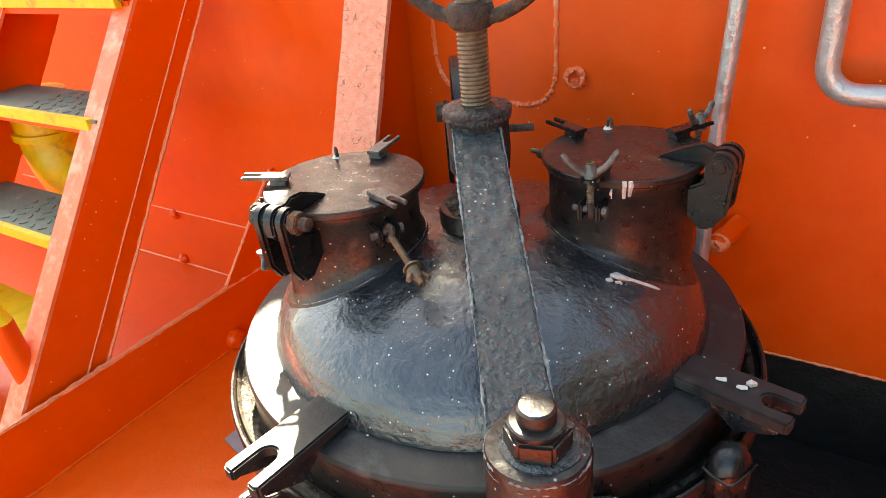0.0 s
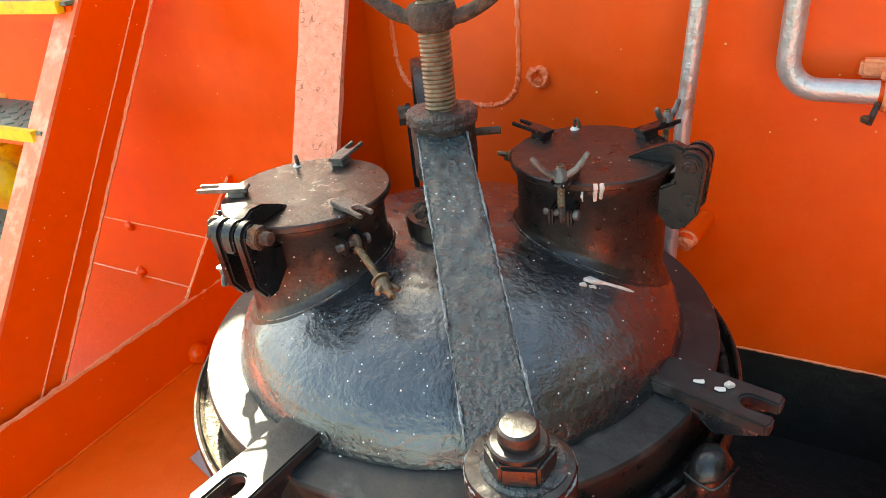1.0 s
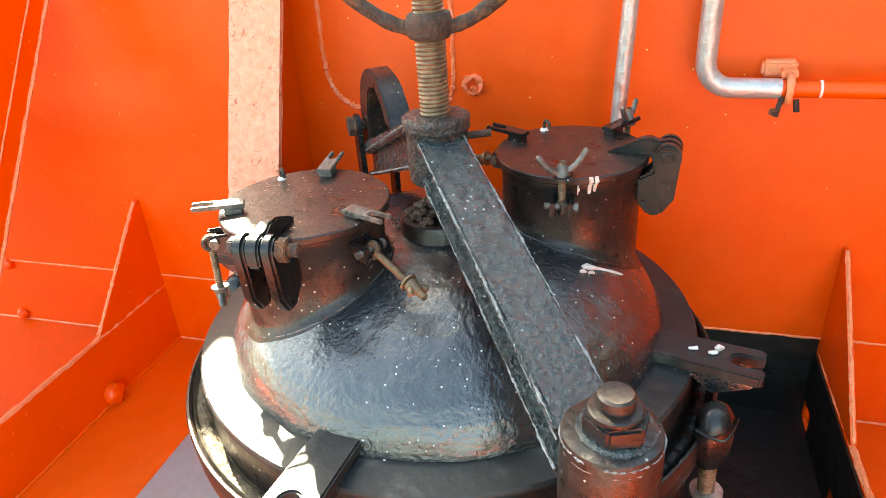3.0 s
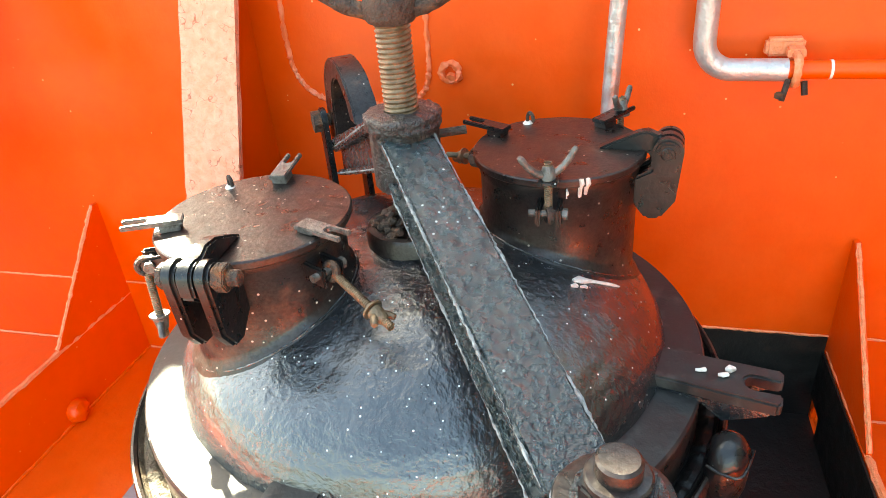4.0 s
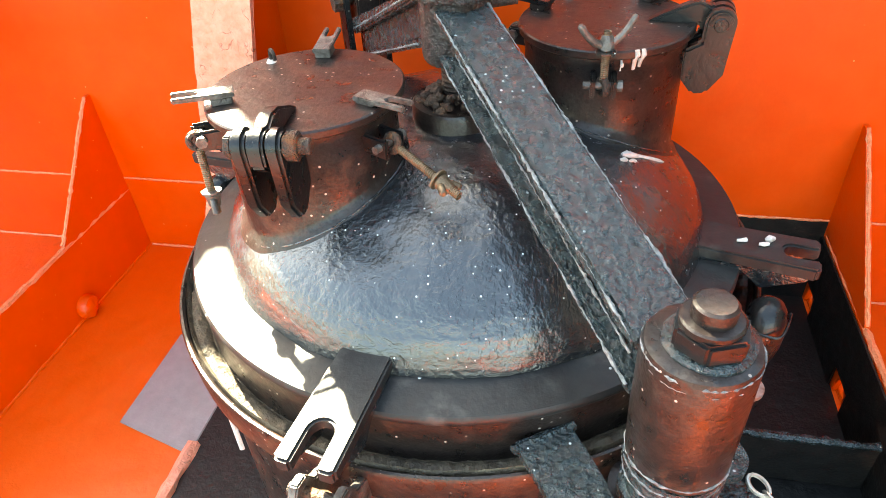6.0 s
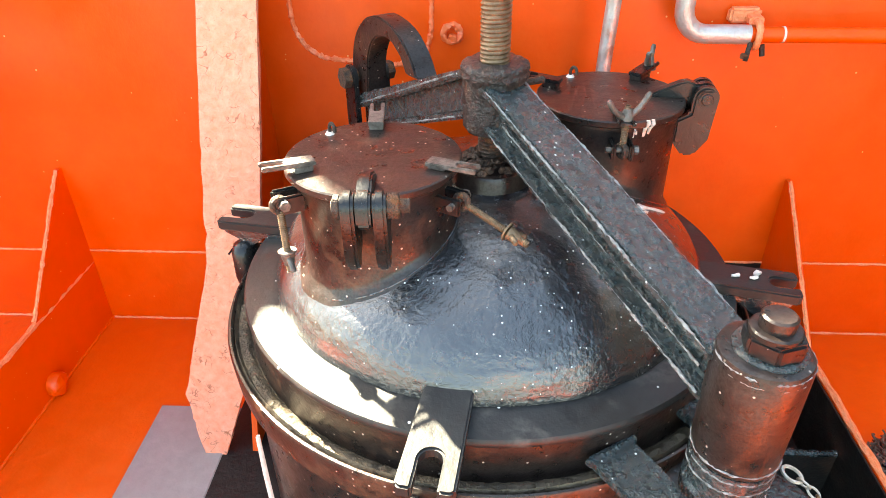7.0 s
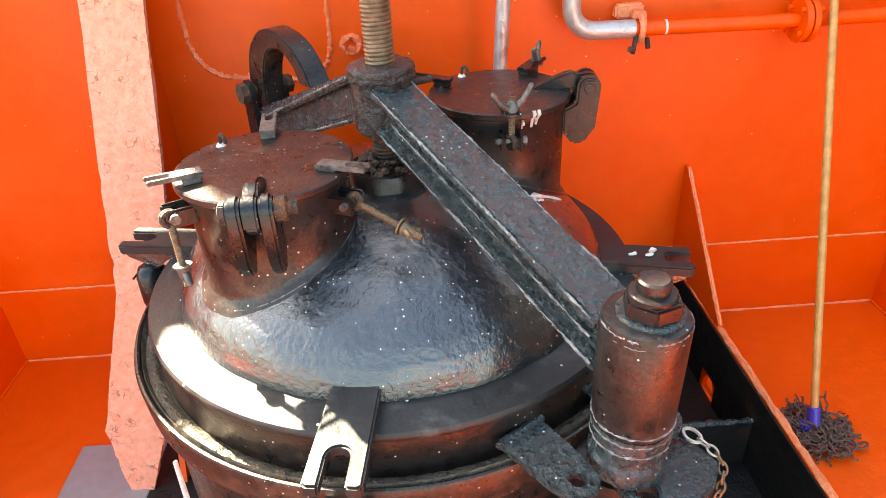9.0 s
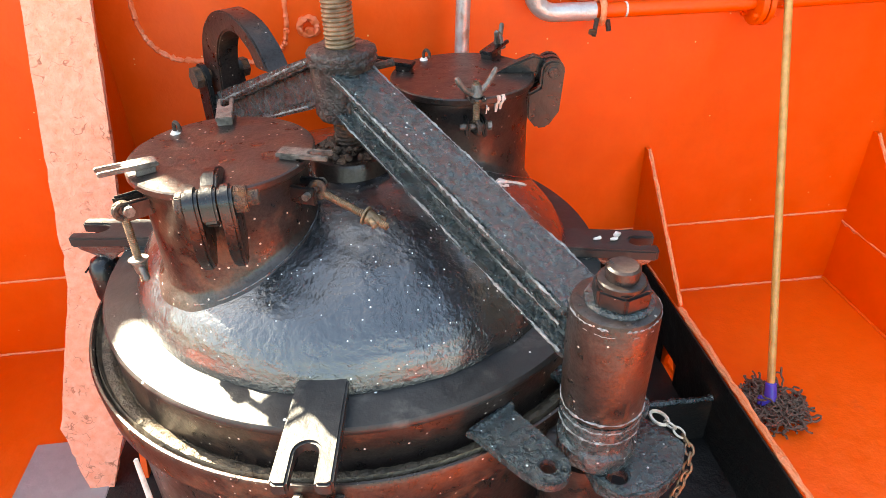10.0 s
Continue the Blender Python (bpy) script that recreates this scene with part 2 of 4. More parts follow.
def tube(points, r, seg=12, wobble=0.0, close=True):
    """A round bar along a line of points; r: a number or one for each point."""
    pts = [Vector(p) for p in points]
    bm = bmesh.new()
    rows = []
    up = None
    for i, p in enumerate(pts):
        t = (pts[min(i + 1, len(pts) - 1)] - pts[max(i - 1, 0)]).normalized()
        if up is None:
            up = t.orthogonal()
        up = (up - t * up.dot(t)).normalized()
        side = t.cross(up)
        rr = r[i] if isinstance(r, (list, tuple)) else r
        rows.append([bm.verts.new(p + (up * math.cos(a) + side * math.sin(a)) * rr * (1 + wobble * random.uniform(-1, 1)))
                     for a in (2 * math.pi * k / seg for k in range(seg))])
    for a, b in zip(rows, rows[1:]):
        for i in range(seg):
            bm.faces.new((a[i], a[(i + 1) % seg], b[(i + 1) % seg], b[i]))
    if close:
        bm.faces.new(rows[0][::-1])
        bm.faces.new(rows[-1])
    return bm


def smooth_line(points, n=8):
    """A Catmull-Rom line through the points."""
    p = [Vector(q) for q in points]
    p = [2 * p[0] - p[1]] + p + [2 * p[-1] - p[-2]]
    out = []
    for i in range(1, len(p) - 2):
        for k in range(n):
            t = k / n
            out.append(0.5 * (2 * p[i] + (p[i + 1] - p[i - 1]) * t + (2 * p[i - 1] - 5 * p[i] + 4 * p[i + 1] - p[i + 2]) * t * t
                              + (3 * p[i] - p[i - 1] - 3 * p[i + 1] + p[i + 2]) * t ** 3))
    return out + [p[-2]]


def hexnut(at, across, h, m=None, hole=0.0):
    r = across / 2 / math.cos(math.pi / 6)
    poly = [(r * math.cos(math.pi / 3 * i), r * math.sin(math.pi / 3 * i)) for i in range(6)]
    bm = prism(poly, 0, h, bev=across * 0.05)
    bm.transform((Matrix.Translation(at) if m is None else m))
    return bm


def threaded(p0, p1, r, pitch, depth, seg=24):
    """A bar with a helical thread."""
    p0, p1 = Vector(p0), Vector(p1)
    h = (p1 - p0).length
    q = Matrix.Translation(p0) @ (p1 - p0).to_track_quat("Z", "Y").to_matrix().to_4x4()
    bm = bmesh.new()
    n = int(h / pitch * 4)
    rows = []
    for j in range(n + 1):
        rr = r - depth * (0, 0.85, 1, 0.15)[j % 4]
        rows.append([bm.verts.new((rr * math.cos(2 * math.pi * i / seg), rr * math.sin(2 * math.pi * i / seg),
                                   max(0, min(h, h * j / n + pitch * i / seg - pitch / 2)))) for i in range(seg)])
    for j in range(n):
        a, b = rows[j], rows[j + 1]
        for i in range(seg - 1):
            bm.faces.new((a[i], a[i + 1], b[i + 1], b[i]))
        if j + 4 <= n:
            if j + 5 <= n:
                bm.faces.new((a[seg - 1], rows[j + 4][0], rows[j + 5][0], b[seg - 1]))
    bm.transform(q)
    return bm


def lumpy(bm, amp, scale, seed=0.0):
    bm.normal_update()
    moves = [(v, v.normal * amp * (noise.noise(v.co * scale + Vector((seed, 0, 0))) + 0.5 * noise.noise(v.co * scale * 2.7 + Vector((0, seed, 0))))) for v in bm.verts]
    for v, d in moves:
        v.co += d
    return bm


def frame_at(at, ang, z_tilt=0.0):
    """Local x points out along the angle (degrees) in plan, z up; z_tilt leans x upwards."""
    return Matrix.Translation(at) @ Matrix.Rotation(radians(ang), 4, "Z") @ Matrix.Rotation(radians(-z_tilt), 4, "Y")


# ---- the setting: deck, bulkhead, stiffeners ----
FLOOR, WALL, CURB = -0.67, 0.63, -0.455
deck = solid("floor", box(-6, 5, -1.7, WALL, FLOOR - 0.02, FLOOR), DECK, "glossy orange painted steel ship deck", "floor", "structure")
# unseen floor, made grey so the dome mirrors less orange
solid("reflection_floor_south", box(-6, 5, -6, -1.7, FLOOR - 0.02, FLOOR), PLAIN, "unseen grey floor added to cut orange reflections in the dome", "floor", "structure")
wall = solid("wall_north", box(-6, 5, WALL, WALL + 0.02, FLOOR - 0.02, 0.60), ORANGE, "glossy orange painted steel bulkhead with weld seams", "wall", "structure")
# added out of view: its west end cuts the sun patch on the rim
solid("sun_blocker_overhead", merge(box(-1.06, 5, WALL, WALL + 0.02, 0.80, 1.5), box(-1.06, 5, WALL + 0.02, 1.6, 0.88, 0.90), box(2.0, 2.1, 1.4, 1.5, 0.58, 0.88), box(4.5, 4.6, 0.8, 0.9, 0.58, 0.88), box(-1.0, -0.9, 1.4, 1.5, 0.58, 0.88)), HULL, "unseen grey plate on posts added to keep the sun off the dome", "walkway", "structure")
solid("upper_deck", box(-6, 5, WALL + 0.02, 8, 0.56, 0.58), DECK, "orange painted raised deck behind the bulkhead", "floor", "structure")
# added out of view: holds the sun off the ladder and the southwest deck
solid("sun_blocker_northwest", box(-6, -2.72, 2.0, 2.02, 0.58, 3.4), HULL, "unseen tall grey plate added to shade the ladder and southwest deck", "wall", "structure")
# added out of view: takes away east sky so the dome's right side stays dark
solid("sky_blocker_east", box(2.4, 2.42, -2.6, WALL, FLOOR, 2.8), BLACK, "unseen tall black plate added to darken the dome's east reflections", "wall", "structure")
black_floor = solid("deck_coating", box(-0.645, 0.797, -0.95, WALL - 0.004, FLOOR, FLOOR + 0.004, 0.0), BLACK, "black bitumen coating on the deck under the hatch", "floor coating", "structure")
black_wall = solid("wall_coating", box(-0.50, 0.797, WALL - 0.004, WALL, FLOOR + 0.004, -0.418), BLACK, "black bitumen coating along the foot of the bulkhead", "wall coating", "structure")


def seam(points, r, n=10):
    line = smooth_line(points, n)
    line = [p + Vector((random.uniform(-1, 1), random.uniform(-1, 1), random.uniform(-1, 1))) * r * 0.18 for p in line]
    return tube(line, [r * random.uniform(0.75, 1.25) for _ in line], 6, 0.12)


def beaded(points, r):
    """A hand-laid bead of overlapping blobs."""
    line = smooth_line(points, 16)
    rad = [r * (0.75 + 0.45 * abs(math.sin(i * 0.75)) + random.uniform(-0.15, 0.25)) for i in range(len(line))]
    return tube([p + Vector((random.uniform(-1, 1), 0, random.uniform(-1, 1))) * r * 0.22 for p in line], rad, 7, 0.15)


def straight(a, b, step=0.012):
    k = max(2, int((Vector(b) - Vector(a)).length / step))
    return [Vector(a).lerp(Vector(b), i / k) for i in range(k + 1)]


solid("weld_seam", seam(straight((-3.0, WALL, -0.415), (-0.65, WALL, -0.415)), 0.0035, 1), WELD, "horizontal weld bead across the orange bulkhead", "weld seam", "structure")
solid("weld_seam", seam(straight((0.36, WALL, -0.415), (2.2, WALL, -0.415)), 0.0035, 1), WELD, "horizontal weld bead across the orange bulkhead", "weld seam", "structure")
for xa, xb in ((-3.0, -1.2), (-1.18, -0.6), (0.82, 1.5)):
    solid("weld_seam", seam(straight((xa, WALL, FLOOR), (xb, WALL, FLOOR)), 0.005, 1), WELD, "fillet weld between orange deck and bulkhead", "weld seam", "structure")
patch_line = [(-0.475, WALL, 0.595), (-0.475, WALL, 0.55), (-0.475, WALL, 0.45), (-0.475, WALL, 0.30), (-0.465, WALL, 0.23), (-0.42, WALL, 0.18), (-0.35, WALL, 0.166),
              (-0.27, WALL, 0.158), (-0.21, WALL, 0.157), (-0.165, WALL, 0.175), (-0.14, WALL, 0.22), (-0.135, WALL, 0.30), (-0.134, WALL, 0.45), (-0.134, WALL, 0.55), (-0.134, WALL, 0.595)]
solid("weld_seam", beaded(patch_line, 0.0058), PALE_ORANGE, "lumpy rounded weld bead around a bulkhead insert plate", "weld seam", "structure")


def curb(x, y0, name, label, holes=()):
    """An upright stiffener plate along the deck with scalloped drain holes at its foot."""
    pts = [(y0, FLOOR), ]
    for hy in sorted(holes):
        pts += [(hy + 0.032 * math.cos(math.pi - math.pi * i / 8), FLOOR + 0.065 * math.sin(math.pi * i / 8)) for i in range(9)]
    pts += [(WALL, FLOOR), (WALL, CURB), (y0, CURB)]
    m = Matrix(((0, 0, 1, x), (1, 0, 0, 0), (0, 1, 0, 0), (0, 0, 0, 1)))
    return solid(name, prism(pts, -0.007, 0.007, m, 0.002), ORANGE, label, "stiffener", "structure")


def bracket(x, z_top, y_foot, label):
    m = Matrix(((0, 0, 1, x), (1, 0, 0, 0), (0, 1, 0, 0), (0, 0, 0, 1)))
    t = thing("gusset_bracket", (x, WALL - 0.1, CURB), label, "gusset bracket", "gusset brackets along the bulkhead")
    part("plate", prism([(WALL, CURB), (WALL, z_top), (WALL - 0.018, z_top), (y_foot, CURB + 0.012), (y_foot, CURB)], -0.006, 0.006, m), ORANGE, t)
    part("edge_bead", seam(straight((x, WALL - 0.018, z_top), (x, y_foot, CURB + 0.01)), 0.0055, 1), WELD, t, "pale worn edge of the bracket")
    return t


curb(-1.19, -3.0, "stiffener_west", "orange painted upright deck stiffener plate")
curb(0.805, -3.0, "stiffener_east", "orange upright deck stiffener plate with drain holes", (0.585, 0.27))
curb(1.490, -3.0, "stiffener_far_east", "orange painted upright deck stiffener plate")
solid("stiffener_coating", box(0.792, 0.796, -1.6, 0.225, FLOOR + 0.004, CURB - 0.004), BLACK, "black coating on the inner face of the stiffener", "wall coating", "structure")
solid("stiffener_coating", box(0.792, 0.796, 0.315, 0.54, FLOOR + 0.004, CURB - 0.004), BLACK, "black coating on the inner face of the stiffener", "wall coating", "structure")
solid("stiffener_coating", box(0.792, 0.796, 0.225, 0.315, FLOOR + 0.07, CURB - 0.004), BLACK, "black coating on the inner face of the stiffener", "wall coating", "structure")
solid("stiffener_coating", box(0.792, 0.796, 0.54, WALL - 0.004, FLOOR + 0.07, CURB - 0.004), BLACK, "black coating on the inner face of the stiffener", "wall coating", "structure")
for x in (-1.19, 0.805, 1.490):
    solid("weld_seam", seam(straight((x, -1.5, CURB), (x, WALL, CURB), 0.02), 0.008, 1), WELD, "pale worn top edge of the deck stiffener", "weld seam", "structure")
    solid("weld_seam", seam(straight((x + (0.009 if x < 0 else -0.009 if x > 1 else 0.009), -1.5, FLOOR + 0.003), (x + (0.009 if x < 0 else -0.009 if x > 1 else 0.009), WALL, FLOOR + 0.003), 0.02), 0.005, 1), DECK,
          "fillet weld at the foot of the deck stiffener", "weld seam", "structure")
bracket(-1.19, -0.14, 0.322, "orange triangular gusset bracket with pale edge on the bulkhead")
bracket(0.805, -0.148, 0.285, "orange triangular gusset bracket with pale edge on the bulkhead")
bracket(1.490, -0.152, 0.31, "orange triangular gusset bracket with pale edge on the bulkhead")
solid("floor_plate", prism([(-0.865, -0.05), (-0.645, -0.11), (-0.645, 0.25), (-0.865, 0.25)], FLOOR, FLOOR + 0.006, None, 0.002), GREY, "bare grey primer patch on the orange deck", "floor plate", "structure")
solid("deck_lip", lumpy(tube(straight((-0.648, -1.6, FLOOR + 0.004), (-0.648, -0.08, FLOOR + 0.004), 0.03), 0.016, 8, 0.25), 0.006, 30), SALMON, "flaking raised orange paint edge along the hatch coaming", "weld seam", "structure")

# transverse support plate beside the hatch trunk
t = thing("support_plate", (0.63, 0.04, FLOOR + 0.004), "black coated upright support plate between hatch and stiffener", "support plate")
part("plate", box(0.44, 0.792, 0.034, 0.046, FLOOR + 0.004, -0.535, 0.002), BLACK, t)
part("edge_bead", seam(straight((0.44, 0.04, -0.533), (0.79, 0.04, -0.533)), 0.008, 1), BEAM, t, "rough grey top edge")

# stanchion knee bracket
FACE = [(0.60, -0.612, -0.483, 0.522), (0.55, -0.614, -0.484, 0.502), (0.09, -0.638, -0.502, 0.352), (-0.20, -0.648, -0.520, 0.257), (-0.52, -0.728, -0.587, 0.152), (-0.67, -0.688, -0.635, 0.09)]
t = thing("bulkhead_stanchion", (-0.62, 0.35, FLOOR), "pale sun-bleached flaking orange stanchion knee against the bulkhead", "stanchion")
bm = bmesh.new()
rows = []
for z, xl, xr, y in FACE:
    rows.append([bm.verts.new(p) for p in ((xl, y, z), (xr, y, z), (xr, y + 0.016, z), (xl, y + 0.016, z))])
for a, b in zip(rows, rows[1:]):
    for i in range(4):
        bm.faces.new((a[i], a[(i + 1) % 4], b[(i + 1) % 4], b[i]))
bm.faces.new(rows[0]), bm.faces.new(rows[-1])
bmesh.ops.subdivide_edges(bm, edges=bm.edges, cuts=12, use_grid_fill=True)
part("face_plate", lumpy(bm, 0.0035, 42), SALMON, t, "pale pink cracked face plate")
poly = [(y + 0.014, z) for z, xl, xr, y in FACE[1:]] + [(WALL, FLOOR), (WALL, 0.60), (0.535, 0.60)]
part("web", prism(poly, -0.007, 0.007, Matrix(((0, 0, 1, -0.565), (1, 0, 0, 0), (0, 1, 0, 0), (0, 0, 0, 1)))), ORANGE, t)

# fittings on the bulkhead
def nub(at, axis, r, label):
    q = Vector(axis).to_track_quat("Z", "Y").to_matrix().to_4x4()
    b = lathe([(0, 0), (r, 0), (r * 1.02, r * 0.35), (r * 0.85, r * 0.75), (r * 0.4, r * 0.95), (0, r)], seg=20, m=Matrix.Translation(at) @ q)
    return solid("welded_plug", lumpy(b, r * 0.15, 60), ORANGE, label, "welded plug", "", "welded plugs")


nub((-1.83, WALL, -0.43), (0, -1, 0), 0.022, "round painted plug on the orange bulkhead")
nub((-1.86, WALL, -0.645), (0, -1, 0), 0.022, "round painted plug low on the orange bulkhead")
nub((-1.183, 0.29, -0.635), (1, 0, 0), 0.034, "round plug on the inner face of the stiffener")
nub((-2.2, WALL, -0.2), (0, -1, 0), 0.03, "round painted plug on the orange bulkhead")
t = thing("welded_eye", (-0.086, WALL, 0.232), "small corroded eye welded on the orange bulkhead", "welded eye")
part("ring", lumpy(tube([(-0.086 + 0.020 * math.cos(a), WALL - 0.006, 0.234 + 0.020 * math.sin(a)) for a in (2 * math.pi * i / 24 for i in range(25))], 0.0075, 8, 0.3), 0.006, 70), PALE_ORANGE, t)
part("core", lumpy(rod((-0.086, WALL, 0.222), (-0.086, WALL - 0.012, 0.218), 0.012, seg=24), 0.005, 90), PALE_ORANGE, t)
t = thing("pipe_stub", (0.30, WALL, -0.087), "short capped orange pipe stub on the bulkhead", "pipe stub")
part("pipe", lumpy(rod((0.315, WALL, -0.075), (0.285, 0.53, -0.097), 0.021, 0.023, 24, 0.004), 0.002, 50), ORANGE, t)
part("cap", lumpy(rod((0.292, 0.552, -0.092), (0.283, 0.525, -0.098), 0.025, 0.021, 20, 0.006), 0.003, 60), WELD, t, "lumpy orange cap")

# ---- pipes on the bulkhead ----
t = thing("vertical_pipe", (0.272, 0.52, FLOOR), "upright silver painted pipe in front of the bulkhead", "pipe")
part("pipe", tube(smooth_line([(0.255, 0.52, FLOOR), (0.256, 0.52, -0.2), (0.264, 0.52, 0.15), (0.276, 0.52, 0.42), (0.295, 0.52, 0.8), (0.32, 0.52, 1.4)], 6), 0.0165, 20), SILVER, t)
part("base_collar", rod((0.255, 0.52, FLOOR + 0.004), (0.255, 0.52, FLOOR + 0.03), 0.03), BLACK, t)
t = thing("bent_pipe", (0.6, 0.56, 0.25), "silver painted pipe bending into an orange horizontal run", "pipe")
line = [(0.40, 0.56, 1.3), (0.425, 0.56, 0.8), (0.437, 0.56, 0.42)]
line += [(0.437 + 0.057 - 0.057 * math.cos(a), 0.56, 0.307 - 0.057 * math.sin(a)) for a in (math.pi / 2 * i / 7 for i in range(8))]
part("bend", tube(line + [(0.52, 0.56, 0.25), (0.59, 0.56, 0.249)], 0.0215, 20), SILVER, t)
part("run", tube([(0.588, 0.56, 0.249), (0.9, 0.56, 0.247), (1.3, 0.56, 0.25), (1.9, 0.56, 0.252)], 0.0175, 20), ORANGE, t, "orange painted horizontal run")
part("joint_band", rod((0.662, 0.56, 0.249), (0.667, 0.56, 0.249), 0.0182), FLAKE, t, "pale scuffed ring on the pipe")
cl = part("clamp", lumpy(merge(tube([(0.605 + dx, 0.56 + 0.027 * math.cos(a), 0.249 + 0.027 * math.sin(a)) for dx in (0,) for a in (2 * math.pi * i / 20 for i in range(21))], 0.008, 8),
                               box(0.555, 0.625, 0.60, WALL, 0.262, 0.297, 0.006), box(0.59, 0.622, 0.57, 0.61, 0.268, 0.285, 0.003)), 0.003, 60), WELD, t, "lumpy orange pipe clamp welded to the bulkhead")
part("clamp_bolt", merge(rod((0.592, 0.545, 0.235), (0.583, 0.53, 0.198), 0.0055), hexnut((0.578, 0.525, 0.205), 0.018, 0.01)), RUST, cl, "rusty clamp bolt")
part("clamp_bolt", merge(rod((0.622, 0.555, 0.228), (0.626, 0.55, 0.203), 0.006)), RUST, cl, "rusty clamp bolt")
part("flange", merge(rod((0.985, 0.56, 0.247), (1.0, 0.56, 0.247), 0.052, bev=0.002), rod((1.004, 0.56, 0.247), (1.018, 0.56, 0.247), 0.052, bev=0.002)), ORANGE, t, "orange bolted pipe flange")
for a in range(4):
    p = (0.975, 0.56 + 0.038 * math.cos(a * math.pi / 2 + 0.7), 0.247 + 0.038 * math.sin(a * math.pi / 2 + 0.7))
    part("flange_bolt", rod(p, (p[0] + 0.055, p[1], p[2]), 0.007, seg=6), ORANGE, t)

# ---- the hatch: trunk, gutter, lid ----
hatch = thing("hatch_coaming", (0, 0, FLOOR + 0.004), "round black hatch coaming with a packed gutter rim on the deck", "hatch coaming")
part("trunk", lathe([(0.436, FLOOR + 0.004), (0.436, -0.125), (0.440, -0.115)], seg=96), BROWN, hatch, "dark brown-black cylindrical trunk")
part("rim", lathe([(0.430, -0.125), (0.452, -0.125), (0.462, -0.116), (0.465, -0.068), (0.4625, -0.0625), (0.459, -0.062), (0.4555, -0.066), (0.4545, -0.09), (0.430, -0.094)], seg=128, closed=True), BROWN, hatch, "rolled gutter lip")


def packing(a0, a1, k0, material, label):
    """Laid rope in the gutter from one angle to another, with twisted strands."""
    bm = bmesh.new()
    seg = int((a1 - a0) * 2.2)
    rows = []
    for i in range(seg + 1):
        a = radians(a0 + (a1 - a0) * i / seg)
        k = 0.003 * noise.noise(Vector((math.cos(a) * 40, math.sin(a) * 40, 0)))
        tw = k0 * (i % 3)
        rows.append([bm.verts.new((r * math.cos(a), r * math.sin(a), z)) for r, z in
                     ((0.402, -0.086), (0.426, -0.082 + k), (0.433, -0.074 + k + tw), (0.440, -0.071 + 2 * k), (0.447, -0.072 + k - tw), (0.452, -0.060 - k), (0.456, -0.086))])
    for i in range(seg):
        for j in range(6):
            bm.faces.new((rows[i][j], rows[i + 1][j], rows[i + 1][j + 1], rows[i][j + 1]))
    part("packing", bm, material, hatch, label)


packing(150, 312, 0.0007, GASKET, "frayed tan rope packing in the gutter")
packing(-48, 150, 0.0004, BLACK, "rope packing soaked black with bitumen")

DOME = [(0.372, 0.006), (0.369, 0.018), (0.364, 0.032), (0.355, 0.049), (0.340, 0.068), (0.318, 0.088), (0.290, 0.108), (0.258, 0.127), (0.222, 0.143), (0.185, 0.154), (0.145, 0.162), (0.1, 0.167), (0.05, 0.168), (0, 0.168)]


def dome_z(r):
    for (r1, z1), (r0, z0) in zip(DOME, DOME[1:]):
        if r0 <= r <= r1:
            return z0 + (z1 - z0) * (r - r0) / (r1 - r0)
    return 0.0


lid = thing("domed_hatch", (0, 0, -0.06), "domed black bitumen-painted steel tank hatch with a flat rim", "tank hatch")
side_prof = [(0.40, -0.088), (0.4225, -0.088), (0.4245, -0.084), (0.4245, -0.012), (0.418, -0.010)]
ring_prof = [(0.418, -0.014), (0.4255, -0.013), (0.4265, -0.010), (0.4265, -0.004), (0.4235, 0.0), (0.380, 0.0045), (0.366, 0.006), (0.35, 0.0)]


def arc_lathe(profile, a0, a1, seg):
    bm = bmesh.new()
    rows = []
    for i in range(seg + 1):
        a = radians(a0 + (a1 - a0) * i / seg)
        rows.append([bm.verts.new((r * math.cos(a), r * math.sin(a), z)) for r, z in profile])
    for a, b in zip(rows, rows[1:]):
        for i in range(len(profile) - 1):
            bm.faces.new((a[i], b[i], b[i + 1], a[i + 1]))
    return bm


part("rim", arc_lathe(ring_prof, 0, 360, 200), RIM, lid, "flat dusty black painted rim")
part("rim_side", arc_lathe(side_prof, 0, 360, 200), BROWN, lid, "glossy brown-black upright side of the rim")
fine = []
for (r1, z1), (r0, z0) in zip(DOME, DOME[1:]):
    for k in range(5):
        fine.append((r1 + (r0 - r1) * k / 5, z1 + (z0 - z1) * k / 5))
fine.append((0, DOME[-1][1]))
part("dome", lumpy(lathe(fine, seg=140), 0.0024, 16, 3.0), TAR, lid, "lumpy glossy black dome", angle=80)
boss = part("boss", lumpy(lathe([(0.076, 0.152), (0.069, 0.160), (0.066, 0.166), (0.0655, 0.190), (0.0625, 0.195), (0.052, 0.196), (0.048, 0.192), (0.0, 0.192)], (0.004, -0.010, 0), 56), 0.0015, 40), BROWN, lid, "round brown-black thrust boss in the middle")
grit = random.Random(11)
clumps = []
for i in range(110):
    a, r = grit.uniform(0, 2 * math.pi), 0.026 + 0.030 * grit.random()
    size = grit.uniform(0.0035, 0.0085)
    b = bmesh.new()
    bmesh.ops.create_icosphere(b, subdivisions=2, radius=size)
    b.transform(Matrix.Translation((0.005 + r * math.cos(a), -0.009 + r * math.sin(a), 0.194 + max(0.0, 0.020 - 0.55 * (r - 0.026)) * grit.random())) @ Matrix.Diagonal((1.0, grit.uniform(0.6, 1.2), grit.uniform(0.5, 0.9), 1)))
    clumps.append(lumpy(b, size * 0.5, 130, i * 1.7))
part("grease", merge(*clumps), RUST, boss, "rusty clotted grease and scale")


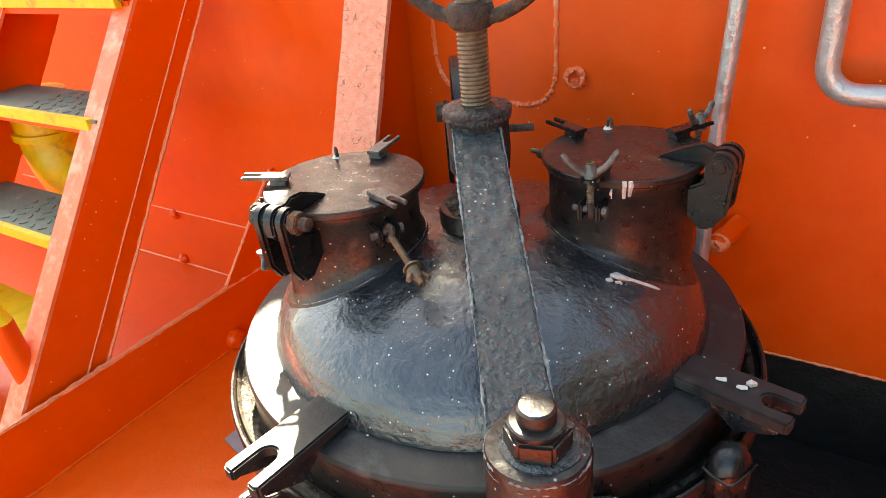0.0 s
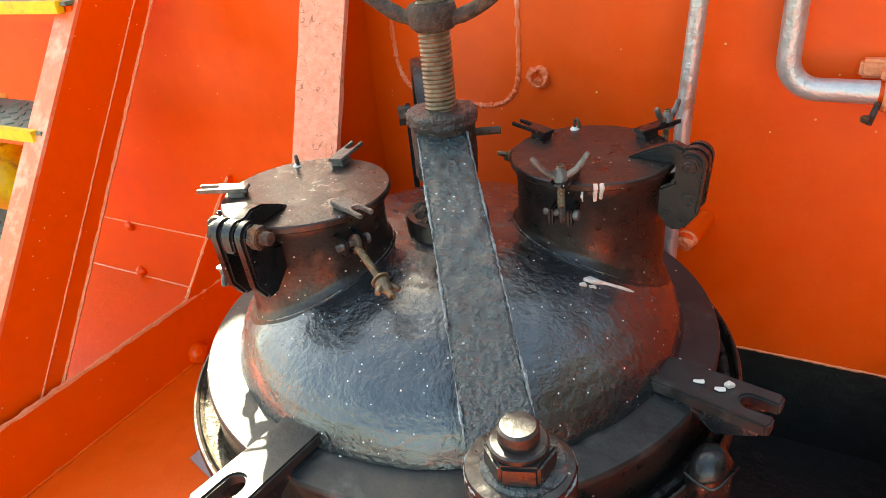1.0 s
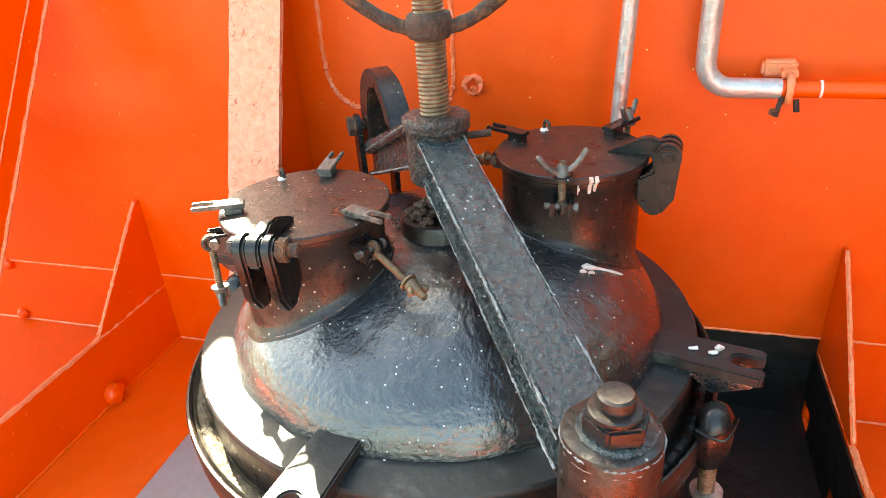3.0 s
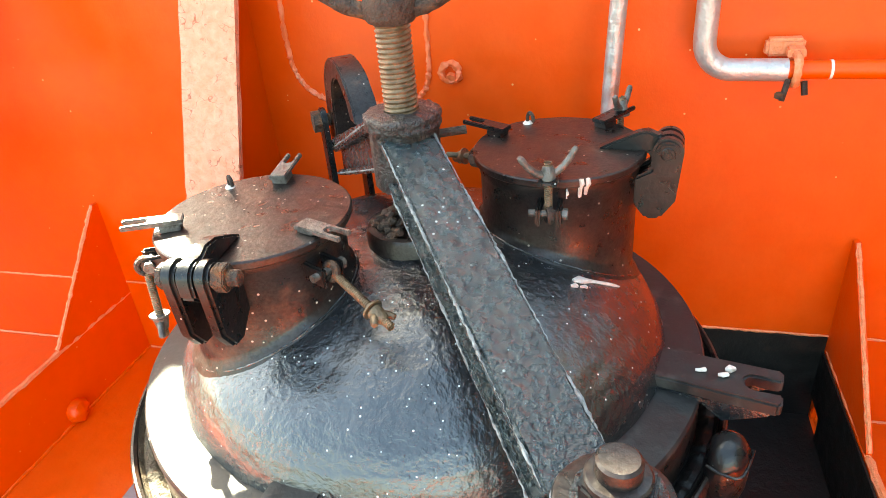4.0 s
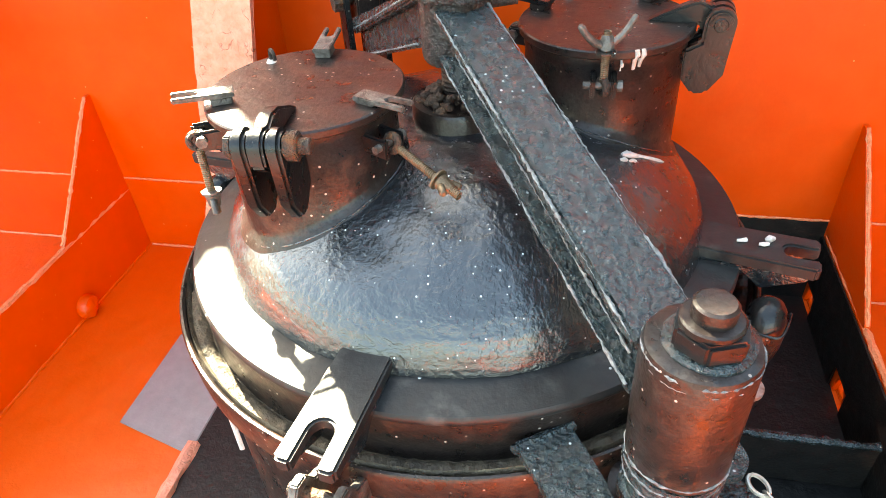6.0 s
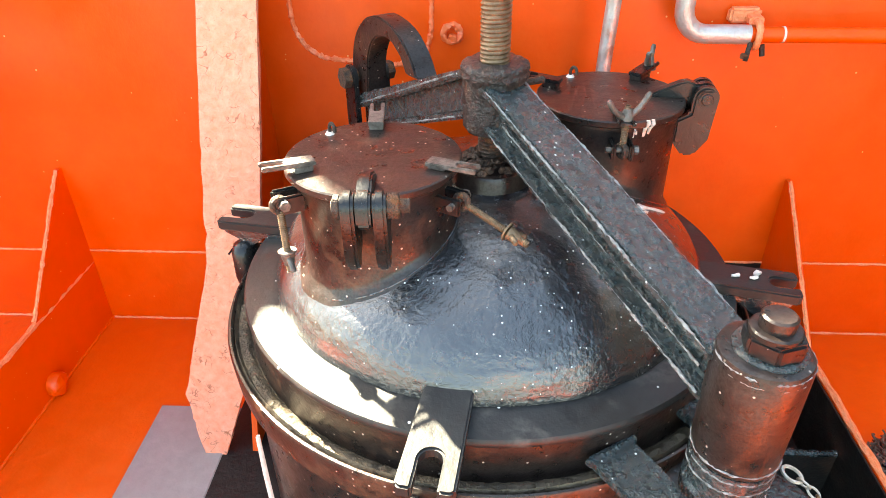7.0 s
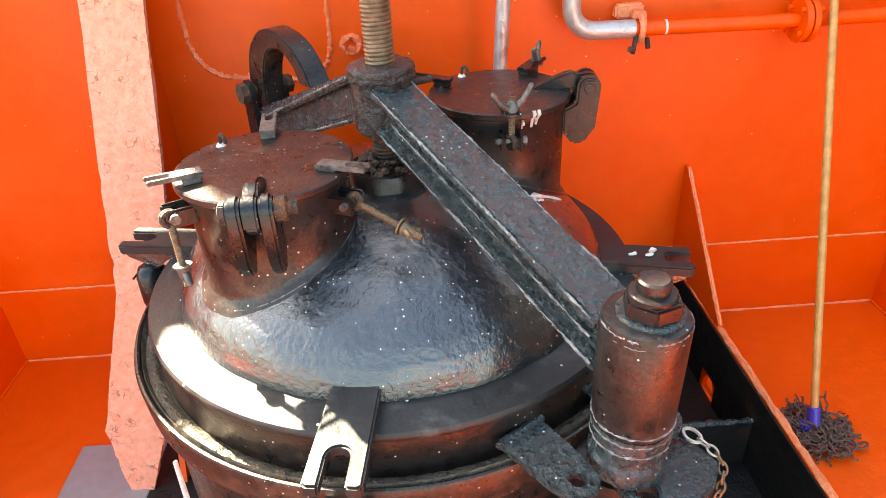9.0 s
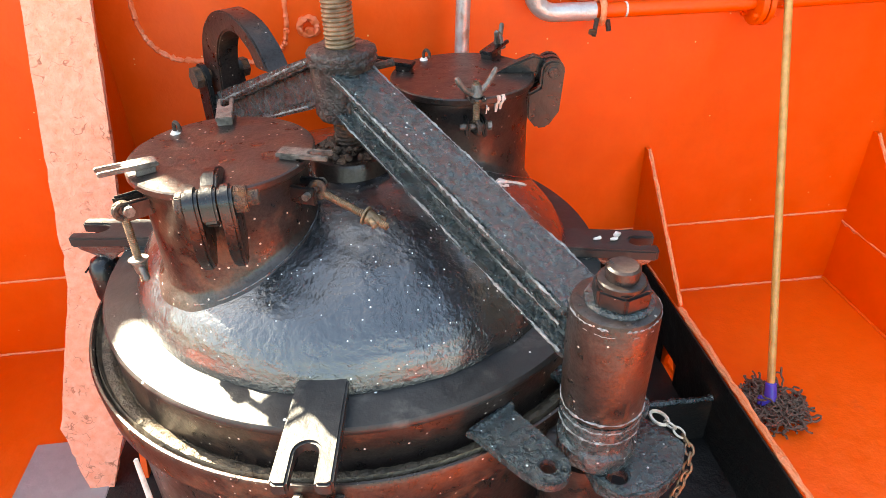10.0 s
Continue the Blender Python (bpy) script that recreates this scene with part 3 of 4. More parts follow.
def fork(ang, reach, lift, label, w=0.037, s=0.0155, deep=0.045):
    """A slotted lug that stands out over the rim and takes a swing bolt."""
    m = frame_at((0, 0, lift), ang)
    x = reach - deep
    arc = [(x + s * math.cos(a), s * math.sin(a)) for a in (1.5 * math.pi - math.pi * i / 10 for i in range(11))]
    plate = [(0.345, -w + 0.003), (reach - 0.004, -w), (reach, -w + 0.006), (reach, -s)] + arc + [(reach, s), (reach, w - 0.006), (reach - 0.004, w), (0.345, w - 0.003)]
    bm = prism(plate, 0.010, 0.030, None, 0.003)
    bm.transform(Matrix.Translation((0.36, 0, 0)) @ Matrix.Rotation(radians(1.5), 4, "Y") @ Matrix.Translation((-0.36, 0, 0)))
    f = part("fork_lug", lumpy(bm, 0.0012, 40), RIM, lid, label)
    f.matrix_basis = m
    side = [(0.37, -0.002), (0.428, -0.002), (0.455, -0.024), (reach - 0.014, 0.000), (reach - 0.006, 0.012), (0.37, 0.012)]
    for yy in (-w + 0.003, w - 0.015):
        part("rib", prism(side, 0, 0.012, Matrix(((1, 0, 0, 0), (0, 0, 1, yy), (0, 1, 0, 0), (0, 0, 0, 1))), 0.002), TAR, f)
    return f


fork(-10.5, 0.521, -0.004, "black slotted fork lug", 0.036, 0.0125, 0.034)
fork(-98, 0.526, -0.002, "black slotted fork lug with a scuffed bright tip")
fork(168, 0.522, 0.0, "black slotted fork lug")
fork(79, 0.515, 0.0, "black slotted fork lug")


def swing_bolt(ang, hang, long):
    """A swing bolt on clevis lugs below the rim, with a heavy round nut."""
    t = thing("swing_bolt", (0.48 * math.cos(radians(ang)), 0.48 * math.sin(radians(ang)), -0.11), "black painted swing bolt hanging at the hatch rim", "swing bolt", "swing bolts round the hatch")
    m = frame_at((0, 0, 0), ang)
    for y in (-0.034, 0.020):
        b = prism([(0.43, -0.14), (0.480, -0.136), (0.523, -0.102), (0.531, -0.060), (0.528, -0.052), (0.518, -0.038), (0.500, -0.040), (0.485, -0.066), (0.43, -0.09)], 0, 0.012, m @ Matrix(((1, 0, 0, 0), (0, 0, 1, y), (0, 1, 0, 0), (0, 0, 0, 1))), 0.002)
        part("clevis_lug", b, LUG, t, "scuffed steel clevis lug")
    part("pin", rod(m @ Vector((0.510, -0.042, -0.060)), m @ Vector((0.510, 0.042, -0.060)), 0.008), RUST, t)
    e = Vector((0.510 + long * math.sin(radians(hang)), 0, -0.060 + long * math.cos(radians(hang))))
    s = Vector((0.510, 0, -0.060))
    part("shank", threaded(m @ s, m @ e, 0.0125, 0.004, 0.0016), SCREW, t, "threaded brown steel shank")
    k = s.lerp(e, 0.86)
    d = (e - s).normalized()
    part("nut", lumpy(rod(m @ (k - d * 0.022), m @ (k + d * 0.02), 0.026, 0.024, 20, 0.006), 0.002, 50), TAR, t, "heavy rounded black nut")
    part("washer", rod(m @ (k - d * 0.030), m @ (k - d * 0.024), 0.022), STEEL, t, "bare steel washer")
    return t


swing_bolt(-98, 172, 0.15)


def dropped_bolt(ang, label):
    """A swing bolt hung head down at the rim: forked knuckle above, nut and washer on the shank below."""
    t = thing("swing_bolt", (0.474 * math.cos(radians(ang)), 0.474 * math.sin(radians(ang)), -0.19), label, "swing bolt", "swing bolts round the hatch")
    m = frame_at((0.474 * math.cos(radians(ang)), 0.474 * math.sin(radians(ang)), 0), ang)
    prof = [(0, -0.121), (0.018, -0.120), (0.028, -0.110), (0.032, -0.088), (0.0335, -0.060), (0.0315, -0.036), (0.024, -0.020), (0.012, -0.0135), (0, -0.0125)]
    k = part("knuckle", lumpy(lathe(prof, seg=36, m=m @ Matrix.Diagonal((0.82, 1.04, 1, 1))), 0.0025, 40), GLOSS, t, "rounded black forged knuckle", angle=70)
    for z, y in ((-0.040, 0.0315),):
        line = [m @ Vector(p) for p in ((-0.018, -y, z), (0.0, -y - 0.002, z - 0.003), (0.022, -y - 0.001, z - 0.001), (0.0275, -0.012, z + 0.002), (0.0275, 0.02, z + 0.002))]
        part("ridge", tube(smooth_line(line, 5), 0.0020, 8, 0.1), GLOSS, k, "raised paint ridge")
    part("shank", threaded(m @ Vector((0, 0, -0.116)), m @ Vector((0.004, 0.010, -0.235)), 0.013, 0.005, 0.002), SCREW, t, "threaded brown shank")
    part("washer", rod(m @ Vector((0.003, 0.006, -0.184)), m @ Vector((0.003, 0.006, -0.191)), 0.025), STEEL, t, "bare steel washer")
    part("nut", hexnut((0, 0, 0), 0.038, 0.028, m @ Matrix.Translation((0.0035, 0.008, -0.222))), TAR, t)
    return t


dropped_bolt(-19.7, "black swing bolt with a rounded knuckle hanging below the rim")
dropped_bolt(171.5, "black swing bolt with a rounded knuckle hanging below the rim")

# ---- the two inspection ports ----
def port(cx, cy, hinge, forks, pin_at, label):
    t = thing("inspection_port", (cx, cy, dome_z(math.hypot(cx, cy)) - 0.01), label, "inspection port", "inspection ports on the dome")
    top = 0.262 if cx < 0 else 0.272
    bm = bmesh.new()
    rows = []
    for i in range(64):
        a = 2 * math.pi * i / 64
        ca, sa = math.cos(a), math.sin(a)
        def on_dome(r):
            return dome_z(min(0.371, math.hypot(cx + r * ca, cy + r * sa)))
        z1, z2 = on_dome(0.117), on_dome(0.126)
        rows.append([bm.verts.new((cx + r * ca, cy + r * sa, z)) for r, z in ((0.130, z2 - 0.006), (0.1215, z1 + 0.0035), (0.1165, z1 + 0.010), (0.1145, z1 + 0.016), (0.1145, top - 0.030), (0.1165, top - 0.028), (0.1165, top - 0.013))])
    for i in range(64):
        for j in range(6):
            bm.faces.new((rows[i][j], rows[(i + 1) % 64][j], rows[(i + 1) % 64][j + 1], rows[i][j + 1]))
    neck = part("neck", bm, BROWN, t, "brown-black cylindrical neck", angle=50)
    bead = []
    for i in range(121):
        a = 2 * math.pi * i / 120
        x, y = cx + 0.1225 * math.cos(a), cy + 0.1225 * math.sin(a)
        bead.append(Vector((x, y, dome_z(min(0.371, math.hypot(x, y))) + 0.002)))
    part("weld_bead", tube(bead, [0.0019 * random.uniform(0.6, 1.2) for _ in bead], 8, 0.1), TAR, neck, "rounded weld bead at the foot")
    cr = 0.1285 if cx < 0 else 0.1245
    cover = part("cover", lumpy(lathe([(0, top - 0.012), (cr - 0.002, top - 0.012), (cr, top - 0.010), (cr, top - 0.002), (cr - 0.002, top), (0.09, top), (0.05, top), (0, top)], (cx, cy, 0), 72), 0.0006, 60), BROWN, t, "flat brown-black round cover")
    # hinge: one arm on the cover between two cheeks on the neck
    m = frame_at((cx, cy, top), hinge)
    up = lambda y, b: m @ Matrix(((1, 0, 0, 0), (0, 0, 1, y), (0, 1, 0, 0), (0, 0, 0, 1)))
    hx, hz, hr = (0.164 if cx < 0 else 0.153), 0.006, 0.0205
    knuckle = [(hx + hr * math.cos(a), hz + hr * math.sin(a)) for a in (math.pi * (1 - i / 10) for i in range(11))]
    arm = [(0.056, 0.0), (0.078, 0.012), (0.112, 0.027), (hx - 0.029, 0.0295)] + knuckle[3:] + [(hx + hr, -0.012), (hx + 0.004, -0.026), (hx - 0.014, -0.022), (hx - 0.026, -0.004), (0.126, 0.0)]
    part("hinge_arm", prism(arm, -0.0095, 0.0095, up(0, 0), 0.003), GLOSS, cover, "curved black hinge arm")
    h = [(0.110, -0.072), (hx - 0.024, -0.096), (hx - 0.004, -0.094), (hx + 0.015, -0.066)] + knuckle[::-1] + [(hx - hr - 0.001, -0.020), (0.110, -0.032)]
    for y in (-0.0285, 0.0115):
        part("hinge_cheek", prism(h, 0, 0.017, up(y, 0), 0.004), GLOSS, neck, "rounded black hinge cheek")
    lo, hi = (-0.040, 0.058) if cx < 0 else (-0.033, 0.036)
    bolt = merge(rod(m @ Vector((hx, lo, hz)), m @ Vector((hx, hi, hz)), 0.0095, bev=0.001),
                 hexnut((0, 0, 0), 0.030, 0.016 if cx < 0 else 0.005, m @ Matrix.Translation((hx, 0.029, hz)) @ Matrix.Rotation(-math.pi / 2, 4, "X")),
                 hexnut((0, 0, 0), 0.028, 0.009 if cx < 0 else 0.004, m @ Matrix.Translation((hx, lo + 0.002, hz)) @ Matrix.Rotation(-math.pi / 2, 4, "X")))
    part("hinge_bolt", bolt, RUST if cx < 0 else GLOSS, neck, "scuffed hinge bolt with nuts" if cx < 0 else "black painted hinge bolt")
    for ang, kind, lift in forks:
        m = frame_at((cx, cy, top), ang)
        s, w, x1 = 0.0060, 0.0122, 0.163
        arc = [(x1 - 0.026 + s * math.cos(a), s * math.sin(a)) for a in (1.5 * math.pi - math.pi * i / 8 for i in range(9))]
        pl = [(0.088, -w), (x1, -w), (x1, -s)] + arc + [(x1, s), (x1, w), (0.088, w)]
        b = prism(pl, 0.003, 0.0095, m @ Matrix.Rotation(-lift / 0.07, 4, "Y"), 0.0012)
        f = part("fork_lug", b, LUG if kind == "bare" else GLOSS, cover, "scuffed steel slotted lug" if kind == "bare" else "black slotted lug")
        part("lug_block", box(0.092, 0.118, -w + 0.001, w - 0.001, 0, 0.005 + lift, 0.001, m), LUG if kind == "bare" else BROWN, f)
        # clevis ears on the neck below
        me = frame_at((cx, cy, top), ang - 6 if ang == -21 else ang)
        for y in (-0.017, 0.010):
            part("clevis_ear", box(0.110, 0.152, y, y + 0.007, -0.056, -0.028, 0.003, me), GLOSS, neck)
        part("clevis_pin", merge(rod(me @ Vector((0.141, -0.026, -0.039)), me @ Vector((0.141, 0.024, -0.039)), 0.005), hexnut((0, 0, 0), 0.014, 0.007, me @ Matrix.Translation((0.141, 0.018, -0.039)) @ Matrix.Rotation(-math.pi / 2, 4, "X"))), LUG, neck, "scuffed clevis pin with a nut")
    a = radians(pin_at)
    px, py = cx + 0.108 * math.cos(a), cy + 0.108 * math.sin(a)
    line = [(px, py, top), (px, py, top + 0.012), (px + 0.004, py - 0.004, top + 0.019), (px + 0.009, py - 0.008, top + 0.015), (px + 0.010, py - 0.009, top + 0.006)]
    part("cover_eye", tube(smooth_line(line, 5), 0.0028, 8), RUST, cover, "small bent wire eye")
    part("eye_weld", lumpy(rod((px, py, top), (px, py, top + 0.004), 0.008, 0.005, 10), 0.001, 90), FLAKE, cover, "pale paint blob")
    return t, neck


def eye_bolt(name_label, p0, p1, wing_dir=0.0, span=0.018, metal=None):
    """A small swing bolt from its eye at p0 to its free end at p1, with a wing nut whose wings lie along wing_dir (degrees in plan)."""
    p0, p1 = Vector(p0), Vector(p1)
    d = (p1 - p0).normalized()
    metal = metal or SCREW
    t = thing("eye_bolt", p0, name_label, "eye bolt", "small eye bolts of the ports")
    side = Vector((math.cos(radians(wing_dir)), math.sin(radians(wing_dir)), 0))
    side = (side - d * side.dot(d)).normalized()
    part("eye", tube([p0 + (d * math.cos(a) + d.cross(side) * math.sin(a)) * 0.0095 for a in (2 * math.pi * i / 16 for i in range(17))], 0.0052, 8), RUST, t)
    part("shank", threaded(p0 + d * 0.008, p1, 0.0056, 0.0028, 0.001, 14), SCREW, t, "brown threaded shank")
    k = p0.lerp(p1, 0.78)
    part("washer", rod(k - d * 0.011, k - d * 0.0085, 0.0135, seg=18), metal, t, "thin steel washer")
    w = part("wing_nut", rod(k - d * 0.008, k + d * 0.012, 0.0105, 0.0075, 14, 0.002), metal, t, "scuffed wing nut")
    for sgn in (-1, 1):
        line = [k + side * sgn * u * span + d * v * span for u, v in ((0.2, 0.0), (0.45, 0.12), (0.75, 0.42), (1.0, 0.80))]
        part("wing", tube(smooth_line(line, 4), [0.0050] * 5 + [0.0048] * 4 + [0.0046] * 3 + [0.003], 10), metal, w)
    return t


LX, LY, RX, RY = -0.169, -0.131, 0.205, 0.100
port(LX, LY, -86, ((-21, "bare", 0.0), (95, "bare", 0.004), (209, "bare", 0.004)), 136, "round inspection port with matt brown-black cover and bare steel lugs")
port(RX, RY, -4, ((-89.5, "black", 0.002), (53, "black", 0.004), (157, "black", 0.004)), 122, "round inspection port with glossy dark brown cover on the dome")


def at_port(cx, cy, ang, r, z):
    return (cx + r * math.cos(radians(ang)), cy + r * math.sin(radians(ang)), z)


eye_bolt("rusty eye bolt hanging down the port neck", (-0.292, -0.212, 0.222), (-0.286, -0.226, 0.120), 120, 0.020, LUG)
eye_bolt("rusty eye bolt standing out over the dome beside the port", at_port(LX, LY, -27, 0.146, 0.223), (0.052, -0.252, 0.188), 100, 0.017, SCREW)
eye_bolt("dark eye bolt hanging behind the port neck", at_port(LX, LY, 95, 0.146, 0.222), at_port(LX, LY, 95, 0.165, 0.170))
eye_bolt("upright eye bolt with a bare wing nut through the cover lug", at_port(RX, RY, -89.5, 0.141, 0.232), at_port(RX, RY, -89.5, 0.144, 0.307), 28, 0.038, LUG)
eye_bolt("upright eye bolt with a bare wing nut through the cover lug", at_port(RX, RY, 53, 0.141, 0.232), at_port(RX, RY, 53, 0.143, 0.308), 70, 0.032, LUG)
eye_bolt("dark eye bolt lying behind the beam on the dome", at_port(RX, RY, 157, 0.146, 0.232), (0.03, 0.17, 0.220))

# white drips
def drip(points, r, label):
    return solid("paint_drip", tube([Vector(p) for p in points], r, 8, 0.25), FLAKE, label, "paint drip", "", "white paint drips")


def on_neck(ang, z, r=0.1235):
    return at_port(RX, RY, ang, r, z)


for da, w0, zz in ((-70.5, 0.0032, 0.233), (-66.5, 0.0032, 0.236), (-79, 0.0015, 0.232)):
    drip([on_neck(da, (0.2625 if da > -75 else 0.246) + 0.010, 0.1240), on_neck(da, (0.256 if da > -75 else 0.242) + 0.010, 0.1250), on_neck(da, 0.257, 0.1178), on_neck(da, zz + 0.010, 0.1152)], [w0, w0 * 1.15, w0, w0 * 0.7], "white paint drip over the cover edge")
line = [(0.240 + 0.062 * i / 8, -0.046 + 0.044 * i / 8) for i in range(9)]
drip([(x, y, dome_z(math.hypot(x, y)) + 0.001) for x, y in line], [0.003, 0.006, 0.0045, 0.003, 0.0026, 0.0026, 0.0024, 0.0020, 0.001], "long white paint run on the dome")
for x, y, r in ((0.238, -0.058, 0.003), (0.250, -0.052, 0.0025)):
    drip([(x, y, dome_z(math.hypot(x, y))), (x + 0.006, y + 0.002, dome_z(math.hypot(x, y)) + 0.001), (x + 0.010, y, dome_z(math.hypot(x, y)))], [0.002, r, 0.002], "small white paint splash on the dome")
for x, y, r in ((0.450, -0.073, 0.006), (0.440, -0.086, 0.0035), (0.412, -0.080, 0.003)):
    drip([(x - 0.006, y, 0.0268), (x, y, 0.0268), (x + 0.007, y + 0.003, 0.0264)], [0.002, r, 0.003], "white paint splash on the black lug")

# ---- strongback beam with screw ----
BD = Vector((0.557, -0.8305, 0))
BANG = math.degrees(math.atan2(BD.y, BD.x))
m = frame_at((0, 0, 0), BANG)
beam = thing("strongback_beam", (0, 0, 0.26), "heavy cast beam clamping the hatch, thick chipped black paint", "strongback beam")


def bar(name, sections, label=""):
    """Sections along the beam: (u, half width, z low, z high)."""
    bm = bmesh.new()
    rows = []
    for u, w, z0, z1 in sections:
        rows.append([bm.verts.new((u, y, z)) for y, z in ((-w, z0), (w, z0), (w, z1), (-w, z1))])
    for a, b in zip(rows, rows[1:]):
        for i in range(4):
            bm.faces.new((a[i], a[(i + 1) % 4], b[(i + 1) % 4], b[i]))
    bm.faces.new(rows[0]), bm.faces.new(rows[-1])
    bmesh.ops.recalc_face_normals(bm, faces=bm.faces)
    bevel(bm, 0.004, 2)
    bmesh.ops.subdivide_edges(bm, edges=[e for e in bm.edges if e.calc_length() > 0.05], cuts=24, use_grid_fill=True)
    bm.transform(m)
    return part(name, lumpy(bm, 0.0022, 60, 2.0), BEAM, beam, label, angle=55)


def zt(u):
    return 0.336 - 0.365 * max(0, u - 0.03) if u > 0 else 0.345 + 0.44 * (u + 0.03)


def zb(u):
    return 0.262 - 0.385 * max(0, u - 0.03) if u > 0 else 0.262 + 0.40 * (u + 0.03)


bar("top_flange", [(0.03, 0.036, zt(0.03) - 0.016, zt(0.03)), (0.26, 0.037, zt(0.26) - 0.016, zt(0.26)), (0.50, 0.037, zt(0.50) - 0.016, zt(0.50))])
bar("web", [(0.03, 0.015, zb(0.03) + 0.01, zt(0.03) - 0.014), (0.50, 0.015, zb(0.50) + 0.01, zt(0.50) - 0.014)])
bar("bottom_flange", [(0.03, 0.034, zb(0.03), zb(0.03) + 0.014), (0.26, 0.034, zb(0.26), zb(0.26) + 0.014), (0.50, 0.032, zb(0.50), zb(0.50) + 0.014)])
bar("side_rib", [(0.06, 0.0245, zt(0.06) - 0.045, zt(0.06) - 0.037), (0.49, 0.0245, zt(0.49) - 0.052, zt(0.49) - 0.044)])
bar("top_flange", [(-0.03, 0.034, zt(-0.03) - 0.014, zt(-0.03)), (-0.46, 0.030, zt(-0.46) - 0.014, zt(-0.42))])
bar("web", [(-0.03, 0.012, zb(-0.03) + 0.01, zt(-0.03) - 0.012), (-0.46, 0.012, zb(-0.46) + 0.01, zt(-0.46) - 0.012)])
bar("bottom_flange", [(-0.03, 0.030, zb(-0.03), zb(-0.03) + 0.013), (-0.46, 0.028, zb(-0.46), zb(-0.46) + 0.013)])
part("end_stop", box(-0.462, -0.450, -0.012, 0.012, zb(-0.455), zt(-0.455), 0.003, m), BEAM, beam)
def crust(pts, r, label="pale crusted paint edge"):
    line = [m @ Vector(p) for p in straight(*pts, 0.004)]
    line = [p + Vector((random.gauss(0, 1), random.gauss(0, 1), random.gauss(0, 1))) * r * 0.14 for p in line]
    worn = [max(0.12, 0.75 + 1.5 * noise.noise(p * 28)) * random.uniform(0.6, 1.2) for p in line]
    return part("edge_crust", tube(line, [r * 0.62 * k for k in worn], 6, 0.2), CHALK, beam, label)


for sy in (-1, 1):
    crust(((0.04, sy * 0.0365, zt(0.04) - 0.003), (0.49, sy * 0.037, zt(0.49) - 0.003)), 0.0028)
    crust(((0.05, sy * 0.035, zb(0.05) + 0.010), (0.49, sy * 0.033, zb(0.49) + 0.010)), 0.0026)
    crust(((0.07, sy * 0.025, zt(0.07) - 0.038), (0.48, sy * 0.025, zt(0.48) - 0.045)), 0.0024)
    crust(((-0.05, sy * 0.034, zt(-0.05) - 0.004), (-0.45, sy * 0.030, zt(-0.45) - 0.004)), 0.0030)
    crust(((-0.06, sy * 0.030, zb(-0.06) + 0.006), (-0.45, sy * 0.028, zb(-0.45) + 0.006)), 0.0026)
crust(((-0.458, -0.030, zt(-0.458) - 0.004), (-0.458, 0.030, zt(-0.458) - 0.004)), 0.003)
part("collar", lumpy(lathe([(0.024, 0.252), (0.044, 0.252), (0.0475, 0.258), (0.0480, 0.29), (0.0485, 0.336), (0.0525, 0.339), (0.0535, 0.343), (0.0515, 0.347), (0.0530, 0.350), (0.0530, 0.356), (0.049, 0.359), (0.024, 0.360)], (0.006, 0, 0), 96, None, True), 0.0026, 75, 5.0), CRUST, beam, "pitted rusty collar round the screw", angle=60)
part("grub_screw", rod((0.045, 0.02, 0.318), (0.085, 0.034, 0.320), 0.006), RUST, beam)

press = thing("clamp_screw", (0.006, 0, 0.187), "greasy brown threaded screw spindle with forged handwheel", "screw spindle")
part("spindle_foot", threaded((0.006, 0, 0.192), (0.006, 0, 0.262), 0.0245, 0.0064, 0.0022, 32), RUST, press, "rusty crusted foot of the spindle")
part("spindle", threaded((0.006, 0, 0.262), (0.006, 0, 0.545), 0.0235, 0.0064, 0.0022, 32), SCREW, press, "greasy brown threaded spindle")
wheel = part("handwheel_hub", lumpy(lathe([(0.0240, 0.472), (0.030, 0.474), (0.034, 0.481), (0.035, 0.499), (0.031, 0.508), (0.0240, 0.511)], (0.006, 0, 0), 32, None, True), 0.002, 60), RUST, press, "scaly rusted wheel hub")
for k in range(2):
    a = radians(6 + 180 * k)
    line = [(0.006 + r * math.cos(a), r * math.sin(a), z) for r, z in ((0.030, 0.487), (0.055, 0.496), (0.085, 0.513), (0.125, 0.545), (0.165, 0.60), (0.20, 0.66))]
    part("spoke", lumpy(tube(smooth_line(line, 5), 0.0105, 12), 0.002, 60), RUST, wheel, "round rusted spoke")
part("wheel_rim", lumpy(tube([(0.006 + 0.205 * math.cos(a), 0.205 * math.sin(a), 0.668) for a in (2 * math.pi * i / 48 for i in range(49))], 0.013, 12), 0.0015, 50), RUST, wheel)

# ---- pivot post at the beam's end ----
PX, PY = 0.304, -0.436
post = thing("pivot_post", (PX, PY, -0.10), "thick black cylindrical pivot post with hex nut on the beam end", "pivot post")
part("barrel", lumpy(lathe([(0.0, 0.012), (0.049, 0.012), (0.0520, 0.016), (0.0530, 0.082), (0.0530, 0.168), (0.0510, 0.174), (0.044, 0.176), (0, 0.176)], (PX, PY, 0), 64), 0.0012, 40), BROWN, post, "smooth brown-black barrel")
part("top_washer", lumpy(lathe([(0.0, 0.170), (0.041, 0.174), (0.041, 0.178), (0.038, 0.180), (0, 0.180)], (PX + 0.004, PY, 0), 40), 0.0012, 70), BEAM, post)
nut = part("hex_nut", lumpy(hexnut((0, 0, 0), 0.060, 0.024, Matrix.Translation((PX + 0.003, PY - 0.004, 0.179)) @ Matrix.Rotation(0.35, 4, "Z")), 0.0012, 50), GLOSS, post, "chipped black hex nut")
